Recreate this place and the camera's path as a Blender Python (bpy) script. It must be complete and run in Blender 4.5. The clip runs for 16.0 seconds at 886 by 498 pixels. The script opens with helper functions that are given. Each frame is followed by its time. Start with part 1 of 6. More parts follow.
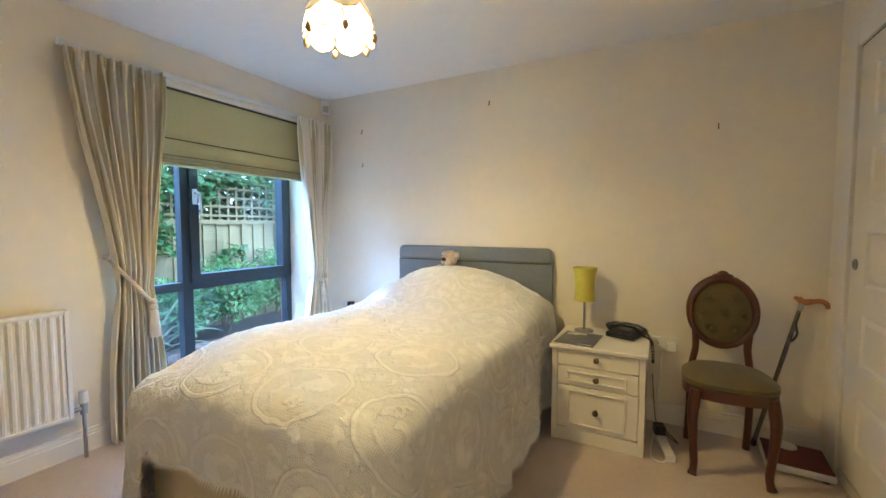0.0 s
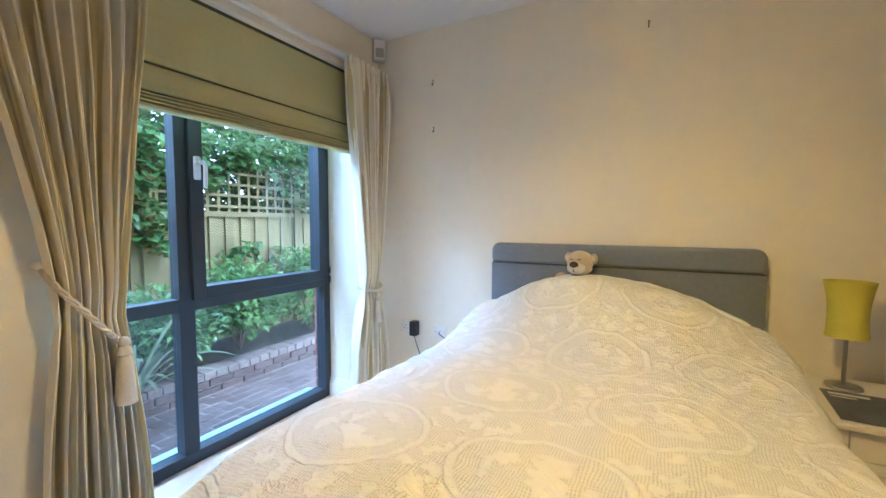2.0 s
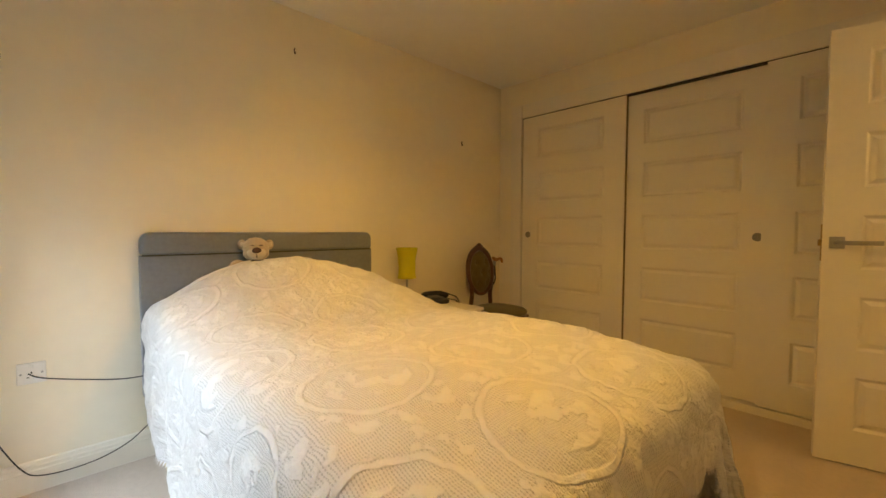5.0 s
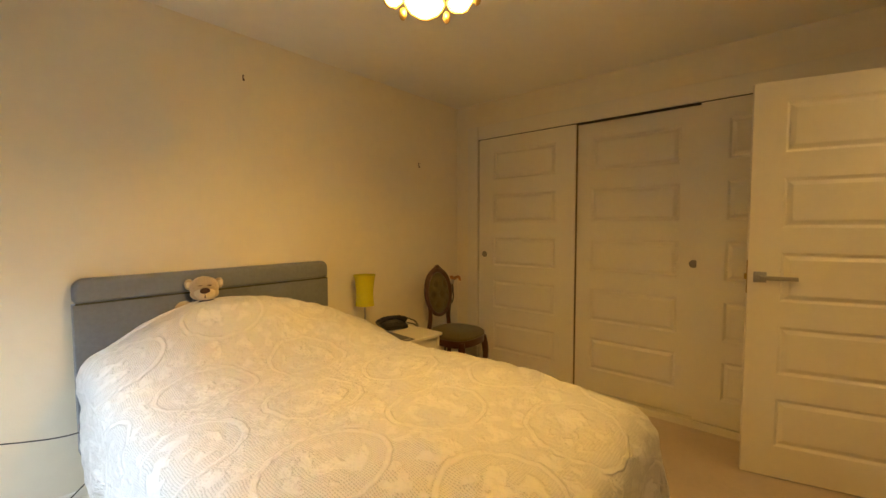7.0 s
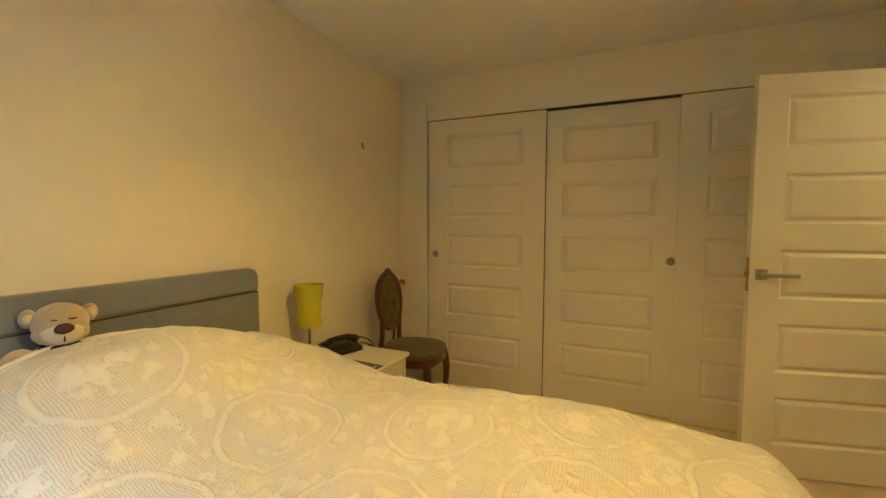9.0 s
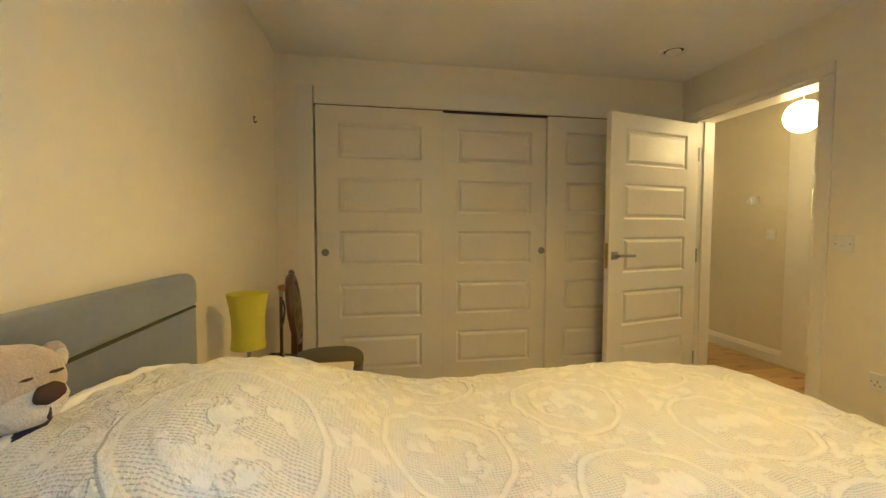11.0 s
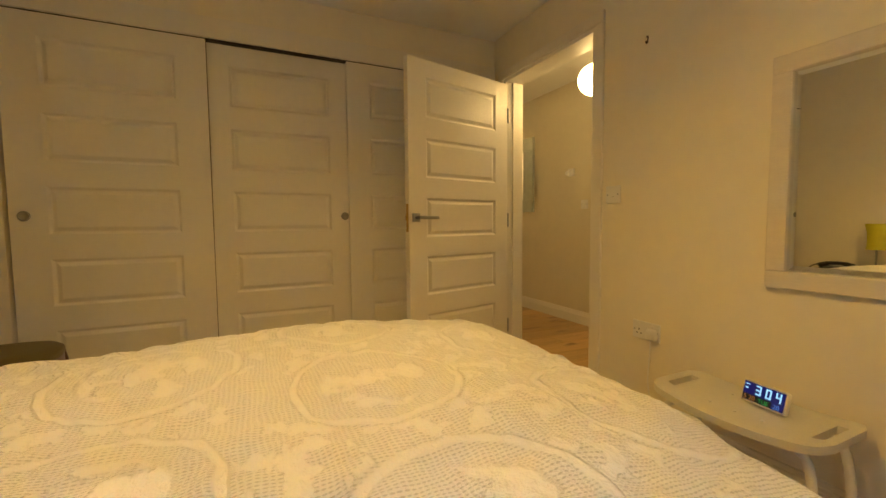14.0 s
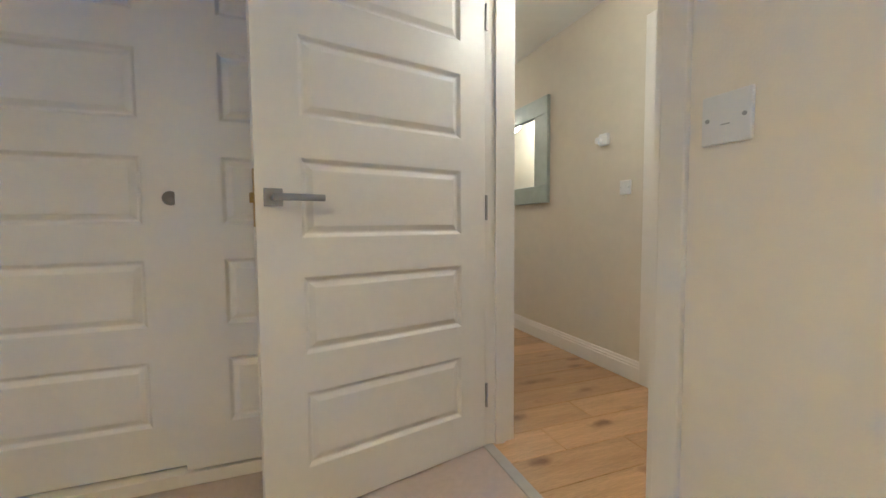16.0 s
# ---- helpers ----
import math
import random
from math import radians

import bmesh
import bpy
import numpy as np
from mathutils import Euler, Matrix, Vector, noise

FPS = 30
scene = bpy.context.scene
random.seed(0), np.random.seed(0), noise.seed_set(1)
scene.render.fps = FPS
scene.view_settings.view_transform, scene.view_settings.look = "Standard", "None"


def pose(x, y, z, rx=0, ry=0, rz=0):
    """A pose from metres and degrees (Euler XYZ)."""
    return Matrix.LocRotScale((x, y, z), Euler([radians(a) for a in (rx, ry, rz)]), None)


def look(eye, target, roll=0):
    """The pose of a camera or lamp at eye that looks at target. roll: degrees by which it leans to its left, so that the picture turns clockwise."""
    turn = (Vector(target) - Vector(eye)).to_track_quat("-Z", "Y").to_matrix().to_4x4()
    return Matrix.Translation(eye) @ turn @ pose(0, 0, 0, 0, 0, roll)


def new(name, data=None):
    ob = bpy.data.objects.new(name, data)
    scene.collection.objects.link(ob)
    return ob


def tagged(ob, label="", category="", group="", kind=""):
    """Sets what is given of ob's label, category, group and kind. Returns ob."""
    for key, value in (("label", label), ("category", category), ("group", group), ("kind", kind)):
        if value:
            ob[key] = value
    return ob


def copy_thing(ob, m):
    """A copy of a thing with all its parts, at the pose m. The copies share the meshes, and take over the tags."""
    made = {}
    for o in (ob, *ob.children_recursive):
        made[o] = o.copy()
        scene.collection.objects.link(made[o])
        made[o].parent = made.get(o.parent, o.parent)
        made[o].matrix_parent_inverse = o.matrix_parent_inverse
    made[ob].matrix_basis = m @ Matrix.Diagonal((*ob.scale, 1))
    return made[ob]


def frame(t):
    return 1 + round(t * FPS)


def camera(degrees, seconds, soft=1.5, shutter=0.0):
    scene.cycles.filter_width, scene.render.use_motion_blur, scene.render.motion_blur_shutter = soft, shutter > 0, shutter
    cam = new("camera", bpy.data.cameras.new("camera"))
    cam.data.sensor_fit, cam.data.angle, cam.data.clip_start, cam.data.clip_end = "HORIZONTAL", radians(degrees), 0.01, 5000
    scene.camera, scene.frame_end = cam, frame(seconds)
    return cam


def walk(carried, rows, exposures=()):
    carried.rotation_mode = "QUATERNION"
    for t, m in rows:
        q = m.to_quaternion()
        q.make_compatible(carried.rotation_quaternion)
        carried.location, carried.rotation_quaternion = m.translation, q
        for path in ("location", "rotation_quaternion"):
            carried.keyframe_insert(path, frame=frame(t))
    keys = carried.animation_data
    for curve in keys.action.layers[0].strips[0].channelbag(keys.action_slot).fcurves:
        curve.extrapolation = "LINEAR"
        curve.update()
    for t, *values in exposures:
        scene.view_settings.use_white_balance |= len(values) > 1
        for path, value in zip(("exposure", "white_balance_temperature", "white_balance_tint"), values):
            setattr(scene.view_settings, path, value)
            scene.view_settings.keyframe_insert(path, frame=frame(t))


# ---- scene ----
cam = camera(95.1, 16.0)
METRES, EYE, TILT, LEAN, TURN = 7.2, 1.217, 0.0, 0.0, 27.9
ROWS = [
    (0.0, 0.0, 0.0, 0.0, 0.0, -3.29, -0.0),
    (0.5, -0.0124, 0.0301, -0.0033, 0.83, -3.45, -0.0),
    (1.0, -0.0225, 0.0716, -0.0022, 1.78, -3.6, 0.03),
    (1.5, -0.0456, 0.1074, -0.0077, 2.11, -3.64, -0.07),
    (2.0, -0.0848, 0.1418, -0.0067, 0.61, -3.63, -0.12),
    (2.5, -0.1267, 0.1792, -0.0077, -4.99, -3.5, -0.3),
    (3.0, -0.1708, 0.2068, -0.0122, -14.99, -3.27, -0.32),
    (3.5, -0.1957, 0.2255, -0.0168, -29.24, -3.02, -0.33),
    (4.0, -0.2096, 0.2238, -0.0222, -46.55, -2.7, -0.34),
    (4.5, -0.2248, 0.2085, -0.0192, -62.18, -2.55, -0.35),
    (5.0, -0.2304, 0.1979, -0.0199, -71.47, -2.61, -0.18),
    (7.5, -0.2308, 0.1963, 0.0121, -78.32, -3.23, 0.16),
    (8.0, -0.209, 0.2152, 0.0105, -80.79, -3.39, 0.15),
    (8.5, -0.1871, 0.2432, 0.0056, -85.98, -3.5, -0.03),
    (9.0, -0.1656, 0.2794, 0.0068, -94.2, -3.52, -0.18),
    (11.5, -0.1107, 0.412, -0.0106, -132.97, -2.73, 0.05),
    (12.0, -0.118, 0.415, -0.0234, -135.93, -2.73, 0.17),
    (12.5, -0.1188, 0.4114, -0.0327, -137.42, -2.79, 0.28),
    (13.0, -0.1247, 0.3965, -0.0374, -138.69, -2.93, 0.36),
    (13.5, -0.1314, 0.3624, -0.0365, -140.53, -3.13, 0.44),
    (14.0, -0.1341, 0.3038, -0.0316, -142.8, -3.66, 0.49),
    (14.5, -0.134, 0.2489, -0.0321, -143.86, -3.68, 0.42),
    (15.0, -0.123, 0.2005, -0.0403, -142.93, -3.71, 0.6),
    (15.5, -0.1, 0.159, -0.0452, -140.45, -3.56, 0.62),
    (16.0, -0.0696, 0.1221, -0.0383, -138.66, -3.47, 0.41),
]
EXPOSURES = [(0.0, 1.98, 4400, 20), (2.0, 1.70, 4750, 20), (3.0, 1.40, 5750, 20), (3.5, 1.40, 6000, 20), (4.5, 1.30, 8300, 22), (5.0, 1.32, 7500, 22), (8.0, 1.40, 7300, 21), (9.0, 1.50, 6350, 11), (11.5, 1.72, 5300, 13), (12.0, 1.52, 6100, 12), (13.0, 1.22, 7900, 13), (13.5, 1.22, 7800, 14), (14.5, 1.53, 4850, 22), (15.0, 1.70, 4050, 25), (16.0, 1.92, 3850, 25)]
walk(cam, [(t, pose(0, 0, EYE, TILT, LEAN, TURN) @ pose(METRES * x, METRES * y, METRES * z, 90 + pitch, roll, yaw)) for t, x, y, z, yaw, pitch, roll in ROWS], EXPOSURES)

# ---- world, sun and large lights ----
world = bpy.data.worlds.new("sky")
scene.world = world
world.use_nodes = True
wn = world.node_tree.nodes
sky = wn.new("ShaderNodeTexSky")
sky.sky_type, sky.sun_disc = "NISHITA", False
sky.sun_elevation, sky.sun_rotation = radians(50), radians(60)
wn["Background"].inputs["Strength"].default_value = 0.48
haze = wn.new("ShaderNodeHueSaturation")
haze.inputs["Saturation"].default_value = 0.6
world.node_tree.links.new(sky.outputs[0], haze.inputs["Color"])
world.node_tree.links.new(haze.outputs[0], wn["Background"].inputs["Color"])


def lamp(name, kind, energy, colour, m, **more):
    data = bpy.data.lights.new(name, kind)
    data.energy, data.color = energy, colour
    for key, value in more.items():
        if key == "radius":
            data.shadow_soft_size = value
        if key == "angle":
            data.angle = value
    ob = new(name, data)
    ob.matrix_world = m
    return ob


SUN_DIR = Vector((math.cos(radians(50)) * math.sin(radians(60)), math.cos(radians(50)) * math.cos(radians(60)), math.sin(radians(50))))
lamp("sun", "SUN", 1.4, (1.0, 0.96, 0.9), look(SUN_DIR * 20, (0, 0, 0)), angle=radians(12))
PENDANT = (-1.19, 1.33, 1.972)      # middle of the shade's rim
HALL_BALL = (0.26, -0.66, 1.96)
lamp("pendant_bulb", "POINT", 19, (1.0, 0.61, 0.12), pose(PENDANT[0], PENDANT[1], PENDANT[2] + 0.09), radius=0.055)
HALL_BALL_FAR = (3.4, -0.74, 2.12)
# added unseen lamp for the bright garden sky that falls in under the blind
sky_fill = lamp("sky_fill_lamp", "AREA", 92, (0.60, 0.84, 1.0), look((-4.6, 1.9, 3.25), (-2.0, 1.8, 0.6)))
sky_fill.data.shape, sky_fill.data.size, sky_fill.data.size_y = "RECTANGLE", 3.2, 0.75


# ---- materials ----
def material(name, base, rough=0.6, metal=0.0, vary=0.0, scale=6.0, bump=0.0, bump_scale=80.0, coat=0.0, sheen=0.0, random=0.0, stretch=(1, 1, 1), distance=0.002):
    """A painted, cloth or plain surface: colour varied at two scales, and fine relief, in object space."""
    m = bpy.data.materials.new(name)
    m.use_nodes = True
    n, l = m.node_tree.nodes, m.node_tree.links
    b = n["Principled BSDF"]
    b.inputs["Roughness"].default_value, b.inputs["Metallic"].default_value = rough, metal
    b.inputs["Coat Weight"].default_value, b.inputs["Sheen Weight"].default_value = coat, sheen
    b.inputs["Base Color"].default_value = (*base, 1)
    co = n.new("ShaderNodeTexCoord")
    mp = n.new("ShaderNodeMapping")
    mp.inputs["Scale"].default_value = stretch
    l.new(co.outputs["Object"], mp.inputs["Vector"])
    if vary or random:
        hsv = n.new("ShaderNodeHueSaturation")
        hsv.inputs["Color"].default_value = (*base, 1)
        a, c = n.new("ShaderNodeTexNoise"), n.new("ShaderNodeTexNoise")
        a.inputs["Scale"].default_value, c.inputs["Scale"].default_value = scale, scale * 11
        a.inputs["Detail"].default_value, c.inputs["Detail"].default_value = 3, 2
        l.new(mp.outputs[0], a.inputs["Vector"]), l.new(mp.outputs[0], c.inputs["Vector"])
        add = n.new("ShaderNodeMath")
        add.operation = "ADD"
        l.new(a.outputs["Fac"], add.inputs[0]), l.new(c.outputs["Fac"], add.inputs[1])
        rng = n.new("ShaderNodeMapRange")
        rng.inputs["From Min"].default_value, rng.inputs["From Max"].default_value = 0.6, 1.4
        rng.inputs["To Min"].default_value, rng.inputs["To Max"].default_value = 1 - vary, 1 + vary
        l.new(add.outputs[0], rng.inputs["Value"])
        value = rng.outputs[0]
        if random:
            info = n.new("ShaderNodeObjectInfo")
            r2 = n.new("ShaderNodeMapRange")
            r2.inputs["To Min"].default_value, r2.inputs["To Max"].default_value = 1 - random, 1 + random
            l.new(info.outputs["Random"], r2.inputs["Value"])
            mul = n.new("ShaderNodeMath")
            mul.operation = "MULTIPLY"
            l.new(value, mul.inputs[0]), l.new(r2.outputs[0], mul.inputs[1])
            value = mul.outputs[0]
        l.new(value, hsv.inputs["Value"])
        l.new(hsv.outputs[0], b.inputs["Base Color"])
    if bump:
        t = n.new("ShaderNodeTexNoise")
        t.inputs["Scale"].default_value, t.inputs["Detail"].default_value = bump_scale, 3
        l.new(mp.outputs[0], t.inputs["Vector"])
        bp = n.new("ShaderNodeBump")
        bp.inputs["Strength"].default_value, bp.inputs["Distance"].default_value = bump, distance
        l.new(t.outputs["Fac"], bp.inputs["Height"])
        l.new(bp.outputs[0], b.inputs["Normal"])
    return m


WALL = material("magnolia_wall_paint", (0.83, 0.77, 0.64), 0.85, vary=0.025, scale=1.5, bump=0.25, bump_scale=160)
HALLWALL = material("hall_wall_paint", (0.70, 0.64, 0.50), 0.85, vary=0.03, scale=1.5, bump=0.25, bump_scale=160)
CEIL = material("white_ceiling_paint", (0.88, 0.87, 0.84), 0.9, vary=0.02, scale=1.2, bump=0.2, bump_scale=120)
GLOSS = material("white_satin_paint", (0.80, 0.76, 0.68), 0.38, vary=0.02, scale=3, bump=0.08, bump_scale=60)
CARPET = material("beige_carpet", (0.56, 0.45, 0.38), 0.95, vary=0.10, scale=4, bump=0.9, bump_scale=420, sheen=0.3, distance=0.004)
OAK = material("oak_floor_board", (0.50, 0.315, 0.125), 0.33, vary=0.24, scale=3, bump=0.15, bump_scale=50, random=0.22, stretch=(9, 0.8, 1))
STEEL = material("satin_steel", (0.40, 0.40, 0.40), 0.30, 1.0, vary=0.05, scale=20)
PULL = material("dull_steel_pull", (0.30, 0.29, 0.27), 0.30, 0.9, vary=0.08, scale=30)
DOORSHADE = material("brown_door_shade", (0.24, 0.19, 0.12), 0.9, vary=0.15, scale=60)
STRIP = material("brushed_threshold_metal", (0.50, 0.48, 0.44), 0.45, 0.35, vary=0.08, scale=30)
BRONZE = material("dark_bronze", (0.16, 0.115, 0.06), 0.38, 0.9, vary=0.2, scale=60)
BRASS = material("aged_brass", (0.45, 0.31, 0.12), 0.35, 1.0, vary=0.15, scale=40)
ANTHRA = material("anthracite_window_frame", (0.020, 0.028, 0.036), 0.42, vary=0.08, scale=8, bump=0.05, bump_scale=200)
ALU = material("silver_window_handle", (0.62, 0.63, 0.64), 0.35, 0.7, vary=0.03, scale=20)
GREY = material("grey_upholstery", (0.19, 0.21, 0.25), 0.95, vary=0.10, scale=5, bump=0.5, bump_scale=500, sheen=0.4)
CREAM = material("cream_divan_fabric", (0.62, 0.52, 0.36), 0.9, vary=0.05, scale=6, bump=0.4, bump_scale=400)
SHEET = material("white_mattress_cloth", (0.75, 0.74, 0.72), 0.9, vary=0.03, scale=6, bump=0.3, bump_scale=300)
CURTAIN = material("cream_curtain_cloth", (0.87, 0.82, 0.69), 0.9, bump=0.4, bump_scale=450, sheen=0.3)


def striped(m, other, period, share):
    """Woven stripes along the cloth's U, in metres."""
    n, l = m.node_tree.nodes, m.node_tree.links
    uv = n.new("ShaderNodeUVMap")
    sep = n.new("ShaderNodeSeparateXYZ")
    l.new(uv.outputs[0], sep.inputs[0])
    saw = n.new("ShaderNodeMath")
    saw.operation = "PINGPONG"
    saw.inputs[1].default_value = period / 2
    l.new(sep.outputs[0], saw.inputs[0])
    rng = n.new("ShaderNodeMapRange")
    rng.inputs["From Min"].default_value, rng.inputs["From Max"].default_value = period / 2 * (share - 0.06), period / 2 * (share + 0.06)
    l.new(saw.outputs[0], rng.inputs["Value"])
    mix = n.new("ShaderNodeMix")
    mix.data_type = "RGBA"
    mix.inputs[6].default_value, mix.inputs[7].default_value = (*other, 1), m.node_tree.nodes["Principled BSDF"].inputs["Base Color"].default_value
    l.new(rng.outputs[0], mix.inputs["Factor"])
    l.new(mix.outputs[2], n["Principled BSDF"].inputs["Base Color"])


striped(CURTAIN, (0.58, 0.51, 0.29), 0.10, 0.48)
ROPE = material("cream_rope", (0.62, 0.56, 0.44), 0.9, vary=0.12, scale=30, bump=0.8, bump_scale=220)
BLIND = material("olive_green_blind_cloth", (0.50, 0.46, 0.20), 0.9, vary=0.05, scale=5, bump=0.4, bump_scale=420, sheen=0.2)
# near-black for seams, and for shade in the blind's folds and recess head
SEAMSHADE = material("dark_seam_shade", (0.07, 0.07, 0.035), 0.9, vary=0.05)
PLASTIC = material("white_plastic", (0.78, 0.77, 0.74), 0.35, vary=0.02, scale=10)
OLDPLASTIC = material("matt_white_plastic", (0.74, 0.72, 0.66), 0.5, vary=0.05, scale=12, bump=0.1, bump_scale=150)
SENSORLENS = material("frosted_grey_lens", (0.40, 0.39, 0.37), 0.35, vary=0.05, scale=40)
BLACK = material("black_plastic", (0.012, 0.012, 0.013), 0.35, vary=0.1, scale=20)
# near-black that stands in for the shade in open gaps
DARK = material("dark_gap_shade", (0.03, 0.025, 0.02), 0.8, vary=0.1)
MAHOG = material("polished_mahogany", (0.075, 0.022, 0.009), 0.28, vary=0.28, scale=7, bump=0.1, bump_scale=70, stretch=(3, 3, 0.6), coat=0.25)
VELVET = material("olive_green_velvet", (0.115, 0.088, 0.026), 0.95, vary=0.14, scale=9, bump=0.3, bump_scale=350, sheen=0.15)
LIME = material("lime_green_shade", (0.56, 0.51, 0.02), 0.65, vary=0.06, scale=14, bump=0.15, bump_scale=300)
CANEWOOD = material("honey_cane_handle", (0.36, 0.15, 0.045), 0.35, vary=0.2, scale=12, stretch=(1, 1, 5))
CANEPAT = material("mottled_cane_shaft", (0.11, 0.085, 0.065), 0.45, vary=0.9, scale=40)
REDMAT = material("dark_red_scale_mat", (0.13, 0.03, 0.022), 0.7, vary=0.15, scale=30, bump=0.6, bump_scale=250)
TOY = material("beige_plush", (0.56, 0.44, 0.30), 0.98, vary=0.14, scale=25, bump=1.0, bump_scale=260, sheen=0.6, distance=0.004)
TOYPALE = material("pale_plush", (0.72, 0.63, 0.50), 0.98, vary=0.10, scale=25, bump=1.0, bump_scale=260, sheen=0.6, distance=0.004)
NOSE = material("brown_felt_nose", (0.06, 0.022, 0.014), 0.7, vary=0.15, scale=40)
NAVY = material("navy_ribbon", (0.02, 0.025, 0.07), 0.7, vary=0.1)
TEAL = material("sage_green_mirror_frame", (0.40, 0.44, 0.38), 0.4, vary=0.12, scale=14, bump=0.2, bump_scale=90)
LIMEWASH = material("limewashed_wood_frame", (0.72, 0.66, 0.58), 0.55, vary=0.05, scale=5, bump=0.12, bump_scale=60, stretch=(1, 1, 6))
PAPERBLUE = material("blue_magazine_cover", (0.07, 0.08, 0.12), 0.3, vary=0.6, scale=14)
FENCE = material("weathered_fence_board", (0.135, 0.112, 0.040), 0.85, vary=0.22, scale=3, bump=0.5, bump_scale=40, random=0.14, stretch=(6, 6, 0.6))
BRICK = material("red_brick", (0.30, 0.12, 0.08), 0.9, vary=0.2, scale=14, bump=0.7, bump_scale=120, random=0.2)
MORTAR = material("mortar", (0.26, 0.23, 0.20), 0.95, vary=0.1, scale=20, bump=0.5, bump_scale=150)
PAVER = material("brick_paver", (0.065, 0.044, 0.036), 0.9, vary=0.25, scale=12, bump=0.6, bump_scale=100, random=0.2)
CAPPING = material("pale_brick_capping", (0.13, 0.105, 0.088), 0.9, vary=0.25, scale=12, bump=0.6, bump_scale=100, random=0.15)
SOIL = material("dark_soil", (0.045, 0.035, 0.025), 1.0, vary=0.4, scale=9, bump=1.0, bump_scale=40, distance=0.02)
BARK = material("tree_bark", (0.10, 0.075, 0.05), 0.95, vary=0.3, scale=10, bump=1.0, bump_scale=40, stretch=(3, 3, 0.6))
SOCKETDARK = material("socket_hole", (0.02, 0.02, 0.02), 0.7, vary=0.05)
SILL = material("pale_aluminium_sill", (0.36, 0.43, 0.50), 0.4, 0.2, vary=0.05, scale=9)


def knotted(m, dark):
    """Dark knots and streaks, drawn out along the boards."""
    n, l = m.node_tree.nodes, m.node_tree.links
    co, mp, vo, rng = n.new("ShaderNodeTexCoord"), n.new("ShaderNodeMapping"), n.new("ShaderNodeTexVoronoi"), n.new("ShaderNodeMapRange")
    info, add, wob = n.new("ShaderNodeObjectInfo"), n.new("ShaderNodeVectorMath"), n.new("ShaderNodeTexNoise")
    mp.inputs["Scale"].default_value = (7.0, 2.6, 1.0)
    l.new(co.outputs["Object"], add.inputs[0]), l.new(info.outputs["Location"], add.inputs[1])
    wob.inputs["Scale"].default_value, wob.inputs["Detail"].default_value = 14, 3
    l.new(add.outputs[0], mp.inputs["Vector"]), l.new(mp.outputs[0], vo.inputs["Vector"]), l.new(add.outputs[0], wob.inputs["Vector"])
    vo.inputs["Scale"].default_value = 1.0
    mul = n.new("ShaderNodeMath")
    mul.operation = "MULTIPLY_ADD"
    mul.inputs[1].default_value = 0.35
    l.new(wob.outputs["Fac"], mul.inputs[0]), l.new(vo.outputs["Distance"], mul.inputs[2])
    rng.inputs["From Min"].default_value, rng.inputs["From Max"].default_value = 0.22, 0.42
    rng.inputs["To Min"].default_value, rng.inputs["To Max"].default_value = 0.85, 0.0
    l.new(mul.outputs[0], rng.inputs["Value"])
    mix = n.new("ShaderNodeMix")
    mix.data_type = "RGBA"
    b = n["Principled BSDF"]
    l.new(b.inputs["Base Color"].links[0].from_socket, mix.inputs[6])
    mix.inputs[7].default_value = (*dark, 1)
    l.new(rng.outputs[0], mix.inputs["Factor"]), l.new(mix.outputs[2], b.inputs["Base Color"])


knotted(OAK, (0.17, 0.085, 0.035))


def leaf_material(name, base, spread=0.35):
    m = bpy.data.materials.new(name)
    m.use_nodes = True
    n, l = m.node_tree.nodes, m.node_tree.links
    b = n["Principled BSDF"]
    b.inputs["Roughness"].default_value = 0.45
    geo = n.new("ShaderNodeNewGeometry")
    ramp = n.new("ShaderNodeValToRGB")
    ramp.color_ramp.elements[0].color = (base[0] * (1 - spread), base[1] * (1 - spread), base[2] * (1 - spread), 1)
    ramp.color_ramp.elements[1].color = (base[0] * (1 + 1.6 * spread), base[1] * (1 + spread), base[2] * (1 + spread), 1)
    l.new(geo.outputs["Random Per Island"], ramp.inputs["Fac"])
    l.new(ramp.outputs[0], b.inputs["Base Color"])
    tr = n.new("ShaderNodeBsdfTranslucent")
    l.new(ramp.outputs[0], tr.inputs["Color"])
    mix = n.new("ShaderNodeMixShader")
    mix.inputs["Fac"].default_value = 0.45
    l.new(b.outputs[0], mix.inputs[1]), l.new(tr.outputs[0], mix.inputs[2])
    l.new(mix.outputs[0], n["Material Output"].inputs["Surface"])
    return m


IVY = leaf_material("ivy_leaf", (0.05, 0.13, 0.025))
SHRUB = leaf_material("shrub_leaf", (0.085, 0.185, 0.04))
TREELEAF = leaf_material("tree_leaf", (0.065, 0.13, 0.02))
STRAP = leaf_material("strap_leaf", (0.16, 0.20, 0.11), 0.3)
YELLOWLEAF = leaf_material("yellow_leaf", (0.30, 0.28, 0.05), 0.3)


def glass(name, tint=(1, 1, 1), rough=0.0):
    m = bpy.data.materials.new(name)
    m.use_nodes = True
    b = m.node_tree.nodes["Principled BSDF"]
    b.inputs["Base Color"].default_value = (*tint, 1)
    b.inputs["Roughness"].default_value, b.inputs["IOR"].default_value = rough, 1.45
    b.inputs["Transmission Weight"].default_value = 1.0
    return m


GLASS = glass("window_glass", (0.88, 0.98, 0.97))
MIRROR = material("mirror_silver", (0.88, 0.9, 0.89), 0.01, 1.0)


